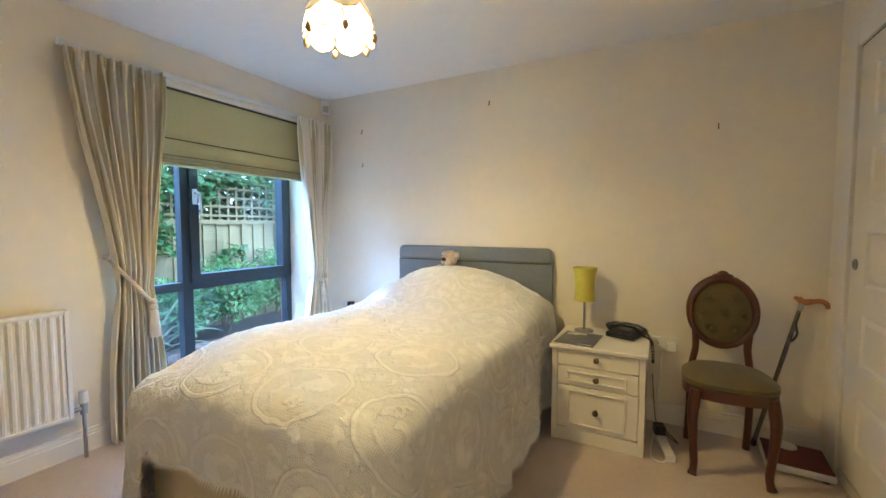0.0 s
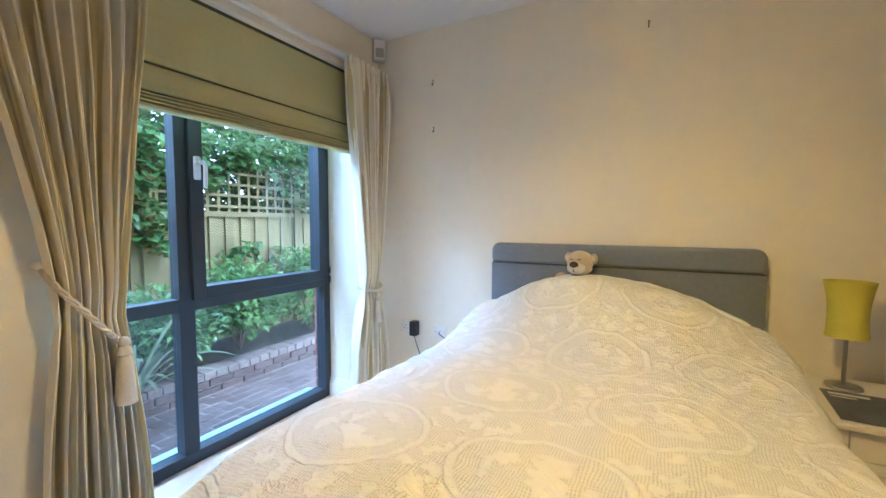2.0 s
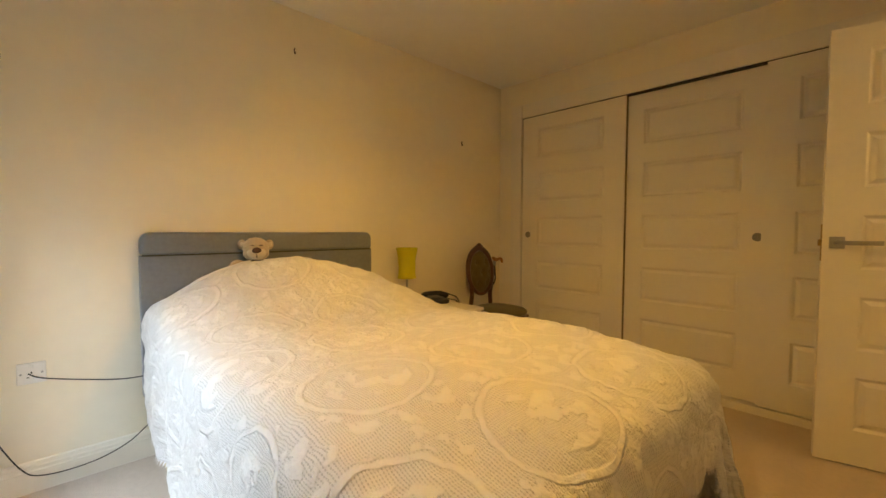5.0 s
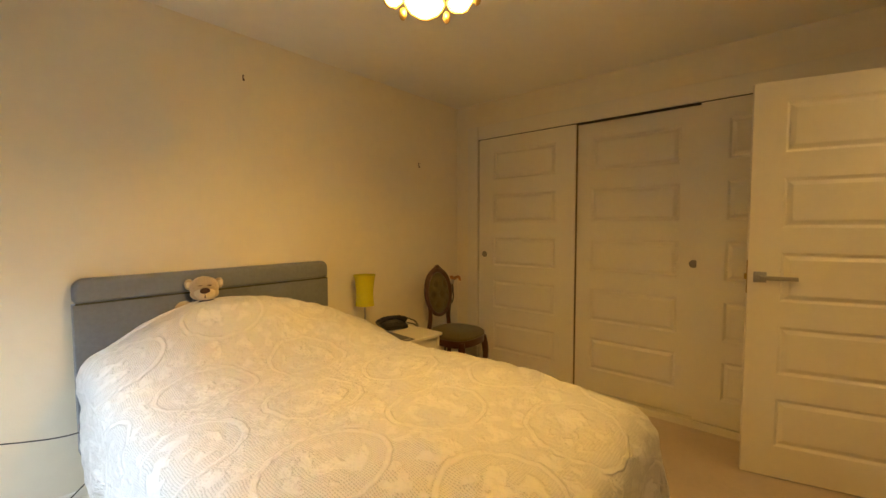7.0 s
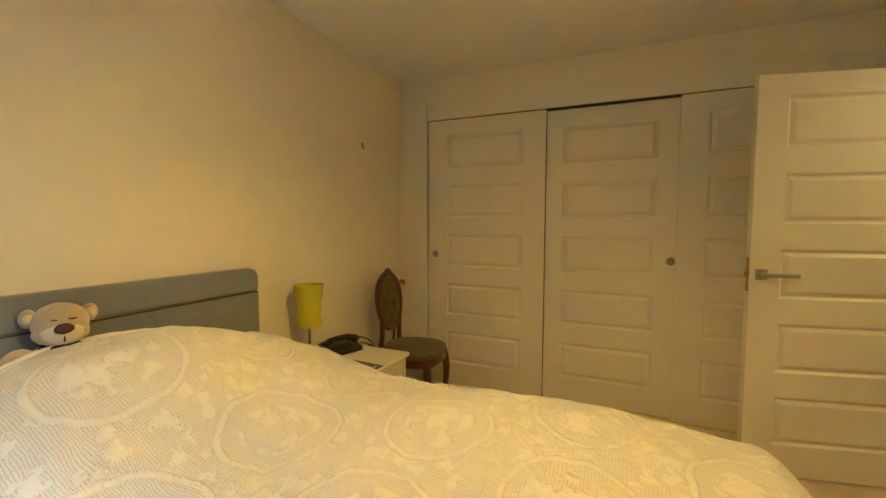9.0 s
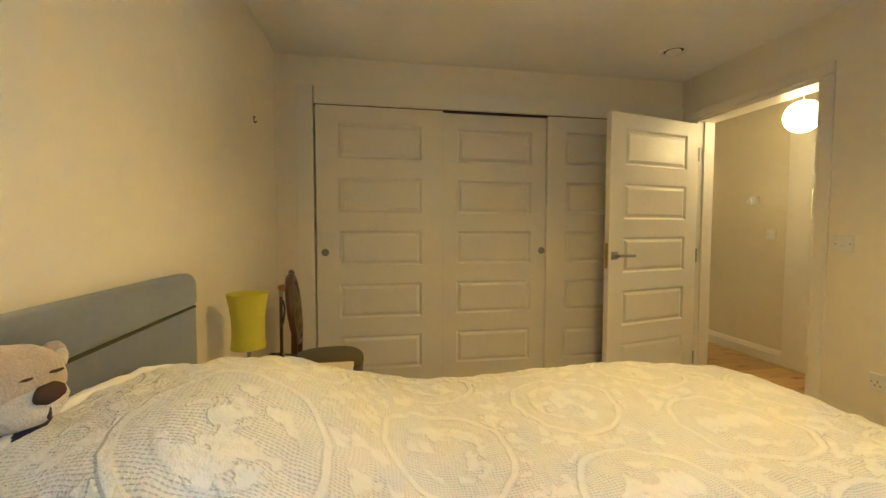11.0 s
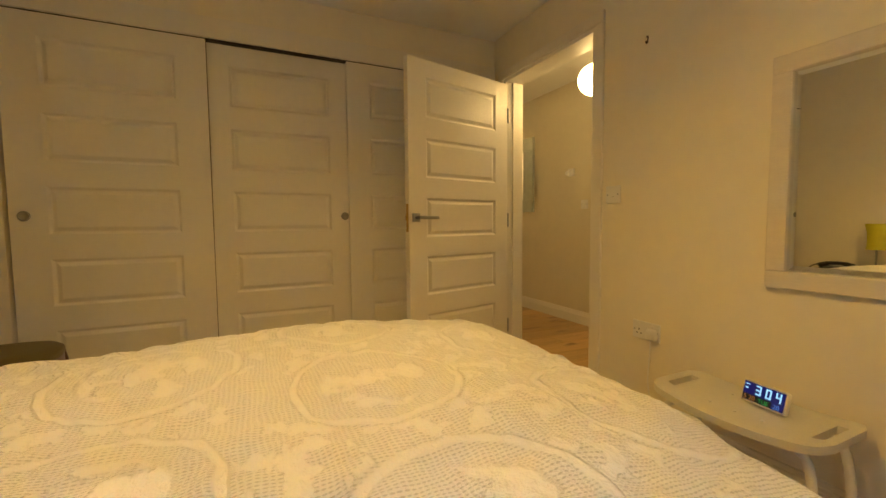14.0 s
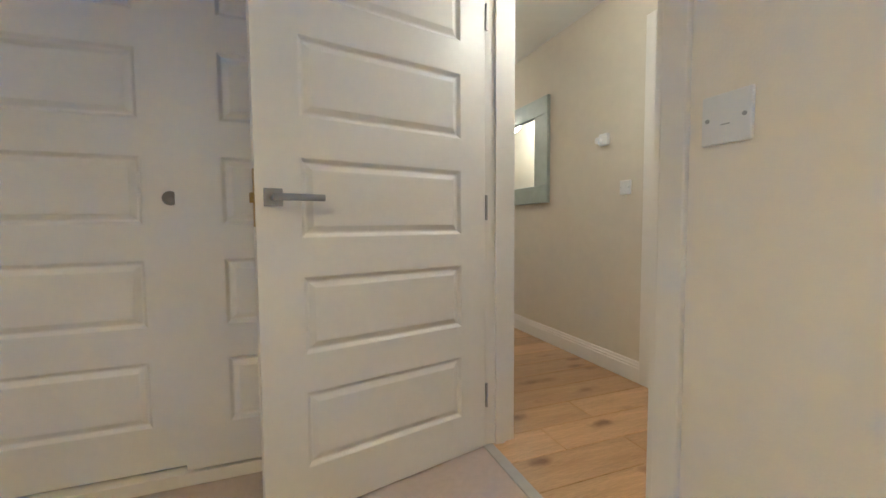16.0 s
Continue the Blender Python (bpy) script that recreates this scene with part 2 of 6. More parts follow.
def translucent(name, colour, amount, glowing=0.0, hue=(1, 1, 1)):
    """Lit shade material: diffuse glass or paper that lets light through; emission adds the lit lamp's glow."""
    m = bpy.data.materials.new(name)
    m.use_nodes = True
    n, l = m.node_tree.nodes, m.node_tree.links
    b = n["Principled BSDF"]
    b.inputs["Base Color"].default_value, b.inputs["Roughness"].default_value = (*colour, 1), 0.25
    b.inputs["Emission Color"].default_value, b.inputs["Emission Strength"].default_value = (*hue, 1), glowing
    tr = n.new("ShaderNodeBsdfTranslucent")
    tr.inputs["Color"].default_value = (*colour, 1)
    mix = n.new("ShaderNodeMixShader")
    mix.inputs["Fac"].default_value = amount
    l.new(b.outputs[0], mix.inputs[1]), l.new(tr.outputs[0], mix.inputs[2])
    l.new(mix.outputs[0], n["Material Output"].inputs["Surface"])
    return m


# emission stands in for bulb light through the glass; the ball has no bulb
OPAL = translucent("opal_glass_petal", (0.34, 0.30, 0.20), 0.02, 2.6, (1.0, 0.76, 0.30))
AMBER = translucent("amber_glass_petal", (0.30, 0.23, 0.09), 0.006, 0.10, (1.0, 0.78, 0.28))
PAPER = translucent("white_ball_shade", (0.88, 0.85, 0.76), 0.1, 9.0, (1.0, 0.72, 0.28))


def glow(name, colour, strength):
    m = bpy.data.materials.new(name)
    m.use_nodes = True
    b = m.node_tree.nodes["Principled BSDF"]
    b.inputs["Base Color"].default_value = (*[c * 0.1 for c in colour], 1)
    b.inputs["Emission Color"].default_value, b.inputs["Emission Strength"].default_value = (*colour, 1), strength
    return m


LCDBLUE = glow("screen_blue", (0.006, 0.018, 0.30), 0.11)
LCDDIGIT = glow("screen_digits", (0.35, 0.75, 1.0), 0.42)
LCDGREEN = glow("screen_green", (0.05, 0.7, 0.15), 0.15)
LCDORANGE = glow("screen_orange", (0.8, 0.35, 0.1), 0.15)
LCDPALE = glow("screen_pale_blue", (0.15, 0.35, 0.9), 0.25)


def lace_material():
    """White crocheted cotton: oval medallions on an open mesh, over the bed's metric UVs."""
    m = bpy.data.materials.new("white_lace_bedspread")
    m.use_nodes = True
    n, l = m.node_tree.nodes, m.node_tree.links
    b = n["Principled BSDF"]
    b.inputs["Roughness"].default_value, b.inputs["Sheen Weight"].default_value = 0.9, 0.2

    def num(op, a, c=None, d=None):
        k = n.new("ShaderNodeMath")
        k.operation = op
        for i, v in enumerate((a, c, d)):
            if v is None:
                continue
            if isinstance(v, (int, float)):
                k.inputs[i].default_value = v
            else:
                l.new(v, k.inputs[i])
        return k.outputs[0]

    def step(v, lo, hi, a=0.0, c=1.0):
        k = n.new("ShaderNodeMapRange")
        k.interpolation_type = "SMOOTHSTEP"
        k.inputs["From Min"].default_value, k.inputs["From Max"].default_value = lo, hi
        k.inputs["To Min"].default_value, k.inputs["To Max"].default_value = a, c
        l.new(v, k.inputs["Value"])
        return k.outputs[0]

    uv = n.new("ShaderNodeUVMap")
    uv.uv_map = "UVMap"
    warp = n.new("ShaderNodeTexNoise")
    warp.inputs["Scale"].default_value, warp.inputs["Detail"].default_value = 8, 3
    l.new(uv.outputs[0], warp.inputs["Vector"])
    sub = n.new("ShaderNodeVectorMath")
    sub.operation = "SUBTRACT"
    l.new(warp.outputs["Color"], sub.inputs[0])
    sub.inputs[1].default_value = (0.5, 0.5, 0.5)
    mad = n.new("ShaderNodeVectorMath")
    mad.operation = "MULTIPLY_ADD"
    l.new(sub.outputs[0], mad.inputs[0])
    mad.inputs[1].default_value = (0.03, 0.03, 0)
    l.new(uv.outputs[0], mad.inputs[2])
    sep = n.new("ShaderNodeSeparateXYZ")
    l.new(mad.outputs[0], sep.inputs[0])
    u, v = sep.outputs[0], sep.outputs[1]
    # medallions in staggered rows, 0.36 m by 0.40 m apart
    row = num("DIVIDE", v, 0.37)
    odd = num("MULTIPLY", num("MODULO", num("FLOOR", num("ADD", row, 40.0)), 2.0), 0.5)
    fu = num("SUBTRACT", num("FRACT", num("ADD", num("ADD", num("DIVIDE", u, 0.40), odd), 40.0)), 0.5)
    fv = num("SUBTRACT", num("FRACT", num("ADD", row, 40.0)), 0.5)
    du, dv = num("MULTIPLY", fu, 0.40), num("MULTIPLY", fv, 0.37)
    r = num("SQRT", num("ADD", num("POWER", num("DIVIDE", du, 0.165), 2.0), num("POWER", num("DIVIDE", dv, 0.145), 2.0)))
    ring = num("MULTIPLY", step(r, 0.90, 0.93), step(r, 1.0, 1.03, 1.0, 0.0))
    inside = step(r, 0.86, 0.88, 1.0, 0.0)
    mot = n.new("ShaderNodeTexNoise")
    mot.inputs["Scale"].default_value, mot.inputs["Detail"].default_value = 14, 4
    l.new(uv.outputs[0], mot.inputs["Vector"])
    motif = num("MULTIPLY", step(mot.outputs["Fac"], 0.48, 0.51), step(r, 0.62, 0.70, 1.0, 0.0))
    vor = n.new("ShaderNodeTexVoronoi")
    vor.inputs["Scale"].default_value = 21
    leafy = n.new("ShaderNodeTexNoise")
    leafy.inputs["Scale"].default_value, leafy.inputs["Detail"].default_value = 42, 3
    l.new(uv.outputs[0], leafy.inputs["Vector"])
    twist = n.new("ShaderNodeVectorMath")
    twist.operation = "MULTIPLY_ADD"
    l.new(leafy.outputs["Color"], twist.inputs[0])
    twist.inputs[1].default_value = (0.075, 0.075, 0)
    l.new(mad.outputs[0], twist.inputs[2])
    l.new(twist.outputs[0], vor.inputs["Vector"])
    flowers = num("MULTIPLY", step(vor.outputs["Distance"], 0.40, 0.47, 1.0, 0.0), step(r, 1.03, 1.06))
    solid = num("MAXIMUM", num("MAXIMUM", ring, motif), flowers)
    # the open mesh: holes 7 mm apart
    su, sv = num("SINE", num("MULTIPLY", u, 1010.0)), num("SINE", num("MULTIPLY", v, 860.0))
    holes = step(num("ADD", su, num("MULTIPLY", sv, 0.42)), 0.42, 0.86)
    openm = num("MULTIPLY", holes, num("SUBTRACT", 1.0, solid))
    fine = n.new("ShaderNodeTexNoise")
    fine.inputs["Scale"].default_value, fine.inputs["Detail"].default_value = 330, 2
    l.new(uv.outputs[0], fine.inputs["Vector"])
    mix = n.new("ShaderNodeMix")
    mix.data_type = "RGBA"
    l.new(num("ADD", num("MULTIPLY", openm, 0.30), num("MULTIPLY", num("SUBTRACT", 1.0, solid), 0.045)), mix.inputs["Factor"])
    mix.inputs[6].default_value, mix.inputs[7].default_value = (0.90, 0.89, 0.905, 1), (0.22, 0.22, 0.235, 1)
    l.new(mix.outputs[2], b.inputs["Base Color"])
    height = num("ADD", num("MULTIPLY", solid, 1.5), num("ADD", num("MULTIPLY", openm, -1.1), num("MULTIPLY", fine.outputs["Fac"], 0.35)))
    crinkle = n.new("ShaderNodeTexNoise")
    crinkle.inputs["Scale"].default_value, crinkle.inputs["Detail"].default_value = 55, 4
    l.new(mad.outputs[0], crinkle.inputs["Vector"])
    height = num("ADD", height, num("MULTIPLY", crinkle.outputs["Fac"], 2.4))
    bp = n.new("ShaderNodeBump")
    bp.inputs["Strength"].default_value, bp.inputs["Distance"].default_value = 0.85, 0.0055
    l.new(height, bp.inputs["Height"])
    l.new(bp.outputs[0], b.inputs["Normal"])
    return m


LACE = lace_material()


# ---- building helpers ----
def link_mesh(name, bm, mat, smooth=False):
    me = bpy.data.meshes.new(name)
    bmesh.ops.recalc_face_normals(bm, faces=bm.faces)
    bm.to_mesh(me)
    bm.free()
    for x in (mat if isinstance(mat, (list, tuple)) else [mat]):
        me.materials.append(x)
    if smooth:
        me.shade_smooth()
        me.set_sharp_from_angle(angle=radians(40))
    return new(name, me)


def part(name, bm, mat, parent, label="", smooth=False):
    ob = link_mesh(name, bm, mat, smooth)
    ob.parent = parent
    return tagged(ob, label)


def thing(name, label, category, group="", at=(0, 0, 0)):
    """An Empty at the base of a thing; its parts are built in world metres and hang under it."""
    ob = new(name)
    ob.empty_display_size = 0.05
    return tagged(ob, label, category, group)


def structure(name, bm, mat, label="", smooth=False):
    return tagged(link_mesh(name, bm, mat, smooth), label, kind="structure")


def slab(bm, x0, x1, y0, y1, z0, z1, bevel=0.0, seg=2):
    r = bmesh.ops.create_cube(bm, size=1.0)
    vs = r["verts"]
    bmesh.ops.scale(bm, vec=(x1 - x0, y1 - y0, z1 - z0), verts=vs)
    bmesh.ops.translate(bm, vec=((x0 + x1) / 2, (y0 + y1) / 2, (z0 + z1) / 2), verts=vs)
    if bevel:
        es = list({e for v in vs for e in v.link_edges})
        bmesh.ops.bevel(bm, geom=es, offset=bevel, segments=seg, affect="EDGES", profile=0.5)
    return vs


def B(*a, **k):
    bm = bmesh.new()
    slab(bm, *a, **k)
    return bm


def moved(bm, m):
    bmesh.ops.transform(bm, matrix=m, verts=bm.verts)
    return bm


def cyl(bm, p, q, r0, r1=None, seg=16):
    p, q = Vector(p), Vector(q)
    d = q - p
    m = Matrix.Translation((p + q) / 2) @ d.to_track_quat("Z", "Y").to_matrix().to_4x4()
    return bmesh.ops.create_cone(bm, cap_ends=True, segments=seg, radius1=r0, radius2=r0 if r1 is None else r1, depth=d.length, matrix=m)["verts"]


def ball(bm, c, r, s=(1, 1, 1), m=None, u=16, v=10):
    mm = Matrix.Translation(c) @ (m or Matrix()) @ Matrix.Diagonal((r * s[0], r * s[1], r * s[2], 1))
    return bmesh.ops.create_uvsphere(bm, u_segments=u, v_segments=v, radius=1.0, matrix=mm)["verts"]


def lathe(bm, profile, at=(0, 0, 0), seg=32):
    """Turn (radius, z) pairs round the upright axis at a place."""
    rings = []
    for r, z in profile:
        rings.append([bm.verts.new((at[0] + r * math.cos(2 * math.pi * i / seg), at[1] + r * math.sin(2 * math.pi * i / seg), at[2] + z)) for i in range(seg)])
    for a, b in zip(rings, rings[1:]):
        for i in range(seg):
            bm.faces.new((a[i], a[(i + 1) % seg], b[(i + 1) % seg], b[i]))
    for ring in (rings[0], rings[-1]):
        if (ring[0].co - ring[seg // 2].co).length > 1e-4:
            bm.faces.new(ring)
    return bm


def tube(bm, points, radius, seg=8, closed=False):
    """A round rod along points; radius a number or one per point."""
    pts = [Vector(p) for p in points]
    rad = radius if isinstance(radius, (list, tuple)) else [radius] * len(pts)
    rings = []
    first = (pts[1] - pts[0]).normalized()
    side = first.cross(Vector((0, 0, 1)) if abs(first.z) < 0.8 else Vector((1, 0, 0))).normalized()
    for i, p in enumerate(pts):
        d = (pts[min(i + 1, len(pts) - 1)] - pts[max(i - 1, 0)]).normalized()
        side = (side - d * side.dot(d)).normalized()
        other = d.cross(side).normalized()
        rings.append([bm.verts.new(p + rad[i] * (math.cos(2 * math.pi * k / seg) * side + math.sin(2 * math.pi * k / seg) * other)) for k in range(seg)])
    for a, b in zip(rings, rings[1:]):
        for k in range(seg):
            bm.faces.new((a[k], a[(k + 1) % seg], b[(k + 1) % seg], b[k]))
    bm.faces.new(rings[0]), bm.faces.new(rings[-1])
    return bm


def spline(points, n=8):
    """Catmull-Rom through points."""
    p = [Vector(q) for q in points]
    p = [2 * p[0] - p[1]] + p + [2 * p[-1] - p[-2]]
    out = []
    for i in range(1, len(p) - 2):
        for k in range(n):
            t = k / n
            out.append(0.5 * (2 * p[i] + (p[i + 1] - p[i - 1]) * t + (2 * p[i - 1] - 5 * p[i] + 4 * p[i + 1] - p[i + 2]) * t * t + (3 * p[i] - p[i - 1] - 3 * p[i + 1] + p[i + 2]) * t ** 3))
    return out + [p[-2]]


def outline_prism(bm, pts, z0, z1):
    a = [bm.verts.new((x, y, z0)) for x, y in pts]
    b = [bm.verts.new((x, y, z1)) for x, y in pts]
    bm.faces.new(a[::-1]), bm.faces.new(b)
    for i in range(len(pts)):
        j = (i + 1) % len(pts)
        bm.faces.new((a[i], a[j], b[j], b[i]))
    return bm


def extrude_profile(bm, profile, p, q, out):
    """A moulding: (distance from wall, height) pairs run from p to q along a wall whose outward normal is out."""
    p, q, out = Vector(p), Vector(q), Vector(out)
    a = [bm.verts.new(p + out * d + Vector((0, 0, h))) for d, h in profile]
    b = [bm.verts.new(q + out * d + Vector((0, 0, h))) for d, h in profile]
    for i in range(len(profile)):
        j = (i + 1) % len(profile)
        bm.faces.new((a[i], a[j], b[j], b[i]))
    bm.faces.new(a), bm.faces.new(b[::-1])
    return bm


# ---- the shell ----
X0, X1, Y0, Y1, H = -2.70, 0.80, -0.20, 2.814, 2.345      # window wall, wardrobe front, door wall, headboard wall, ceiling
XB = 1.45                                                   # back of the wardrobe
HY0, HY1, HX0, HX1 = -1.36, -0.345, -1.6, 4.4              # hall
structure("floor", B(X0 - 0.3, XB, Y0 - 0.02, Y1, -0.12, 0.0), CARPET, "beige short-pile fitted carpet")
structure("ceiling", B(X0 - 0.5, XB + 0.1, Y0, Y1 + 0.15, H, H + 0.15), CEIL, "white painted ceiling")
structure("ceiling_hall", B(HX0, HX1, HY0 - 0.15, Y0, H, H + 0.15), CEIL, "white painted hall ceiling")
structure("wall_headboard", B(X0 - 0.48, XB + 0.1, Y1, Y1 + 0.15, -0.12, H), WALL, "magnolia painted plaster wall")
WY0, WY1, WTOP = 1.20, 2.63, 2.09
bm = bmesh.new()
slab(bm, -3.06, X0, Y0, WY0, -0.12, H)
slab(bm, -3.06, X0, WY1, Y1, -0.12, H)
slab(bm, -3.06, X0, WY0, WY1, WTOP, H)
structure("wall_window", bm, WALL, "magnolia painted wall with a deep window recess")
bm = bmesh.new()
DX0, DX1, DTOP = -0.190, 0.645, 2.0
slab(bm, X0 - 0.36, DX0 - 0.03, HY1, Y0, -0.12, H)
slab(bm, DX1 + 0.03, HX1, HY1, Y0, -0.12, H)
slab(bm, DX0 - 0.03, DX1 + 0.03, HY1, Y0, DTOP + 0.03, H)
structure("wall_door", bm, WALL, "magnolia painted wall with a doorway")
bm = bmesh.new()
slab(bm, XB, XB + 0.1, Y0, Y1, -0.12, H)
structure("wall_wardrobe_back", bm, WALL, "plain wall behind the wardrobe")
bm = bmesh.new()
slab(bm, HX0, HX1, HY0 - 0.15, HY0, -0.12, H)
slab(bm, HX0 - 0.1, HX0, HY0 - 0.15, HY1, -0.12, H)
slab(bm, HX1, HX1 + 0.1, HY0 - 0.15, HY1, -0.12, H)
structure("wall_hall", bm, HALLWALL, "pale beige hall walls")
structure("floor_hall_base", B(HX0, HX1, HY0, Y0 - 0.02, -0.12, -0.004), DARK, "subfloor under the hall boards")

SKIRT = [(0, 0), (0.018, 0), (0.018, 0.088), (0.014, 0.092), (0.014, 0.104), (0.010, 0.108), (0.008, 0.122), (0.003, 0.126), (0, 0.126)]


def skirting(name, runs):
    bm = bmesh.new()
    for p, q, out in runs:
        extrude_profile(bm, SKIRT, p, q, out)
    return structure(name, bm, GLOSS, "white moulded skirting board")


skirting("baseboard_headboard", [((X0, Y1, 0), (X1, Y1, 0), (0, -1, 0))])
skirting("baseboard_window", [((X0, Y0, 0), (X0, WY0, 0), (1, 0, 0)), ((X0, WY1, 0), (X0, Y1, 0), (1, 0, 0)), ((-2.975, WY1, 0), (X0, WY1, 0), (0, -1, 0))])
skirting("baseboard_door", [((X0, Y0, 0), (DX0 - 0.085, Y0, 0), (0, 1, 0))])
skirting("baseboard_hall", [((0.912, HY0, 0), (HX1, HY0, 0), (0, 1, 0)), ((HX1, HY0, 0), (HX1, HY1, 0), (-1, 0, 0))])

# door lining, stops and architraves
bm = bmesh.new()
slab(bm, DX0 - 0.03, DX0, HY1 - 0.004, Y0 + 0.004, 0, DTOP)
slab(bm, DX1, DX1 + 0.03, HY1 - 0.004, Y0 + 0.004, 0, DTOP)
slab(bm, DX0 - 0.03, DX1 + 0.03, HY1 - 0.004, Y0 + 0.004, DTOP, DTOP + 0.03)
slab(bm, DX0, DX0 + 0.012, -0.30, -0.255, 0, DTOP)
slab(bm, DX1 - 0.012, DX1, -0.30, -0.255, 0, DTOP)
structure("trim_door_lining", bm, GLOSS, "white painted door lining with stops")
bm = bmesh.new()
ARCH = 0.06
for y0, y1 in ((Y0, Y0 + 0.016), (HY1 - 0.016, HY1)):
    slab(bm, DX0 - 0.022 - ARCH, DX0 - 0.022, y0, y1, 0, DTOP + 0.022, bevel=0.004)
    slab(bm, DX1 + 0.022, DX1 + 0.022 + ARCH, y0, y1, 0, DTOP + 0.022, bevel=0.004)
    slab(bm, DX0 - 0.022 - ARCH, DX1 + 0.022 + ARCH, y0, y1, DTOP + 0.022, DTOP + 0.022 + ARCH, bevel=0.004)
structure("trim_architrave", bm, GLOSS, "white architrave round the bedroom doorway")
structure("trim_strike_plate", B(DX0, DX0 + 0.003, -0.245, -0.215, 0.97, 1.07, bevel=0.001), STEEL, "steel strike plate in the door lining")
structure("trim_threshold", B(DX0, DX1, -0.245, -0.200, -0.002, 0.007, bevel=0.003), STRIP, "grey metal threshold strip")


# ---- panelled doors ----
def panel_leaf(bm, w, h, t, panels, margin):
    """A leaf in x 0..w, z 0..h, front at y = -t/2 and back at t/2, with fielded panels (z0, z1) on both faces."""
    x0, x1 = margin
    for side in (-1, 1):
        y = side * t / 2
        zs = [0] + [z for p in panels for z in p] + [h]

        def quad(a, b, c, d):
            bm.faces.new([bm.verts.new(v) for v in (a, b, c, d)])

        for i in range(len(zs) - 1):
            a, b = zs[i], zs[i + 1]
            if i % 2 == 0:
                quad((0, y, a), (w, y, a), (w, y, b), (0, y, b))
            else:
                quad((0, y, a), (x0, y, a), (x0, y, b), (0, y, b))
                quad((x1, y, a), (w, y, a), (w, y, b), (x1, y, b))
                loops = []
                for inset, deep in ((0, 0), (0.003, 0.0015), (0.012, 0.0105), (0.016, 0.0115), (0.020, 0.0105), (0.036, 0.0015), (0.040, 0.001)):
                    yy = y - side * deep
                    loops.append([(x0 + inset, yy, a + inset), (x1 - inset, yy, a + inset), (x1 - inset, yy, b - inset), (x0 + inset, yy, b - inset)])
                for p, q in zip(loops, loops[1:]):
                    for k in range(4):
                        quad(p[k], p[(k + 1) % 4], q[(k + 1) % 4], q[k])
                quad(*loops[-1])
    e = t / 2
    for a, b, c, d in (((0, -e, 0), (0, e, 0), (0, e, h), (0, -e, h)), ((w, -e, 0), (w, e, 0), (w, e, h), (w, -e, h)), ((0, -e, 0), (w, -e, 0), (w, e, 0), (0, e, 0)), ((0, -e, h), (w, -e, h), (w, e, h), (0, e, h))):
        bm.faces.new([bm.verts.new(v) for v in (a, b, c, d)])
    bmesh.ops.remove_doubles(bm, verts=bm.verts, dist=0.0003)
    return bm


def five_panels(h, bottom, top, gap):
    each = (h - bottom - top - 4 * gap) / 5
    return [(bottom + i * (each + gap), bottom + i * (each + gap) + each) for i in range(5)]


DOOR_W, DOOR_H = 0.83, 1.975
HINGE = Vector((0.634, -0.205, 0.008))
TIP = Vector((0.436, 0.634, 0.008))
angle = math.degrees(math.atan2(TIP.y - HINGE.y, TIP.x - HINGE.x))
M_DOOR = pose(HINGE.x, HINGE.y, HINGE.z, 0, 0, angle) @ pose(0, -0.02, 0)
door = thing("door_1", "white five-panel internal door standing open, satin steel lever handle", "door")
tagged(door, kind="structure")
leaf = part("leaf", moved(panel_leaf(bmesh.new(), DOOR_W + 0.03, DOOR_H, 0.04, five_panels(DOOR_H, 0.16, 0.10, 0.122), (0.12, 0.73)), M_DOOR), GLOSS, door)
for side in (-1, 1):
    bm = bmesh.new()
    yy = side * 0.02
    slab(bm, 0.785, 0.838, min(yy, yy + side * 0.009), max(yy, yy + side * 0.009), 0.99, 1.043, bevel=0.002)
    cyl(bm, (0.811, yy, 1.016), (0.811, yy + side * 0.05, 1.016), 0.010)
    slab(bm, 0.672, 0.822, min(yy + side * 0.042, yy + side * 0.056), max(yy + side * 0.042, yy + side * 0.056), 1.006, 1.026, bevel=0.002)
    part("door_handle", moved(bm, M_DOOR), STEEL, door, "satin steel lever handle on a square rose", True)
bm = bmesh.new()
slab(bm, DOOR_W + 0.028, DOOR_W + 0.032, -0.012, 0.012, 0.93, 1.10, bevel=0.001)
slab(bm, DOOR_W + 0.03, DOOR_W + 0.042, -0.007, 0.007, 1.0, 1.03, bevel=0.002)
part("latch", moved(bm, M_DOOR), BRASS, door, "worn brass latch plate")
for z in (0.22, 1.0, 1.75):
    bm = bmesh.new()
    cyl(bm, (-0.004, 0.024, z - 0.05), (-0.004, 0.024, z + 0.05), 0.006, seg=10)
    part("hinge", moved(bm, M_DOOR), STEEL, door, "steel butt hinge", True)

stop = thing("door_stop", "small steel floor door stop with a black rubber ring", "door stop")
part("post", lathe(bmesh.new(), [(0.001, 0.0), (0.017, 0.0), (0.017, 0.004), (0.010, 0.007), (0.010, 0.036), (0.001, 0.038)], at=(0.715, 0.622, 0.0), seg=20), STEEL, stop, smooth=True)
part("rubber_ring", lathe(bmesh.new(), [(0.0105, 0.020), (0.0155, 0.020), (0.0155, 0.032), (0.0105, 0.032)], at=(0.715, 0.622, 0.0), seg=20), BLACK, stop, "black rubber ring", True)

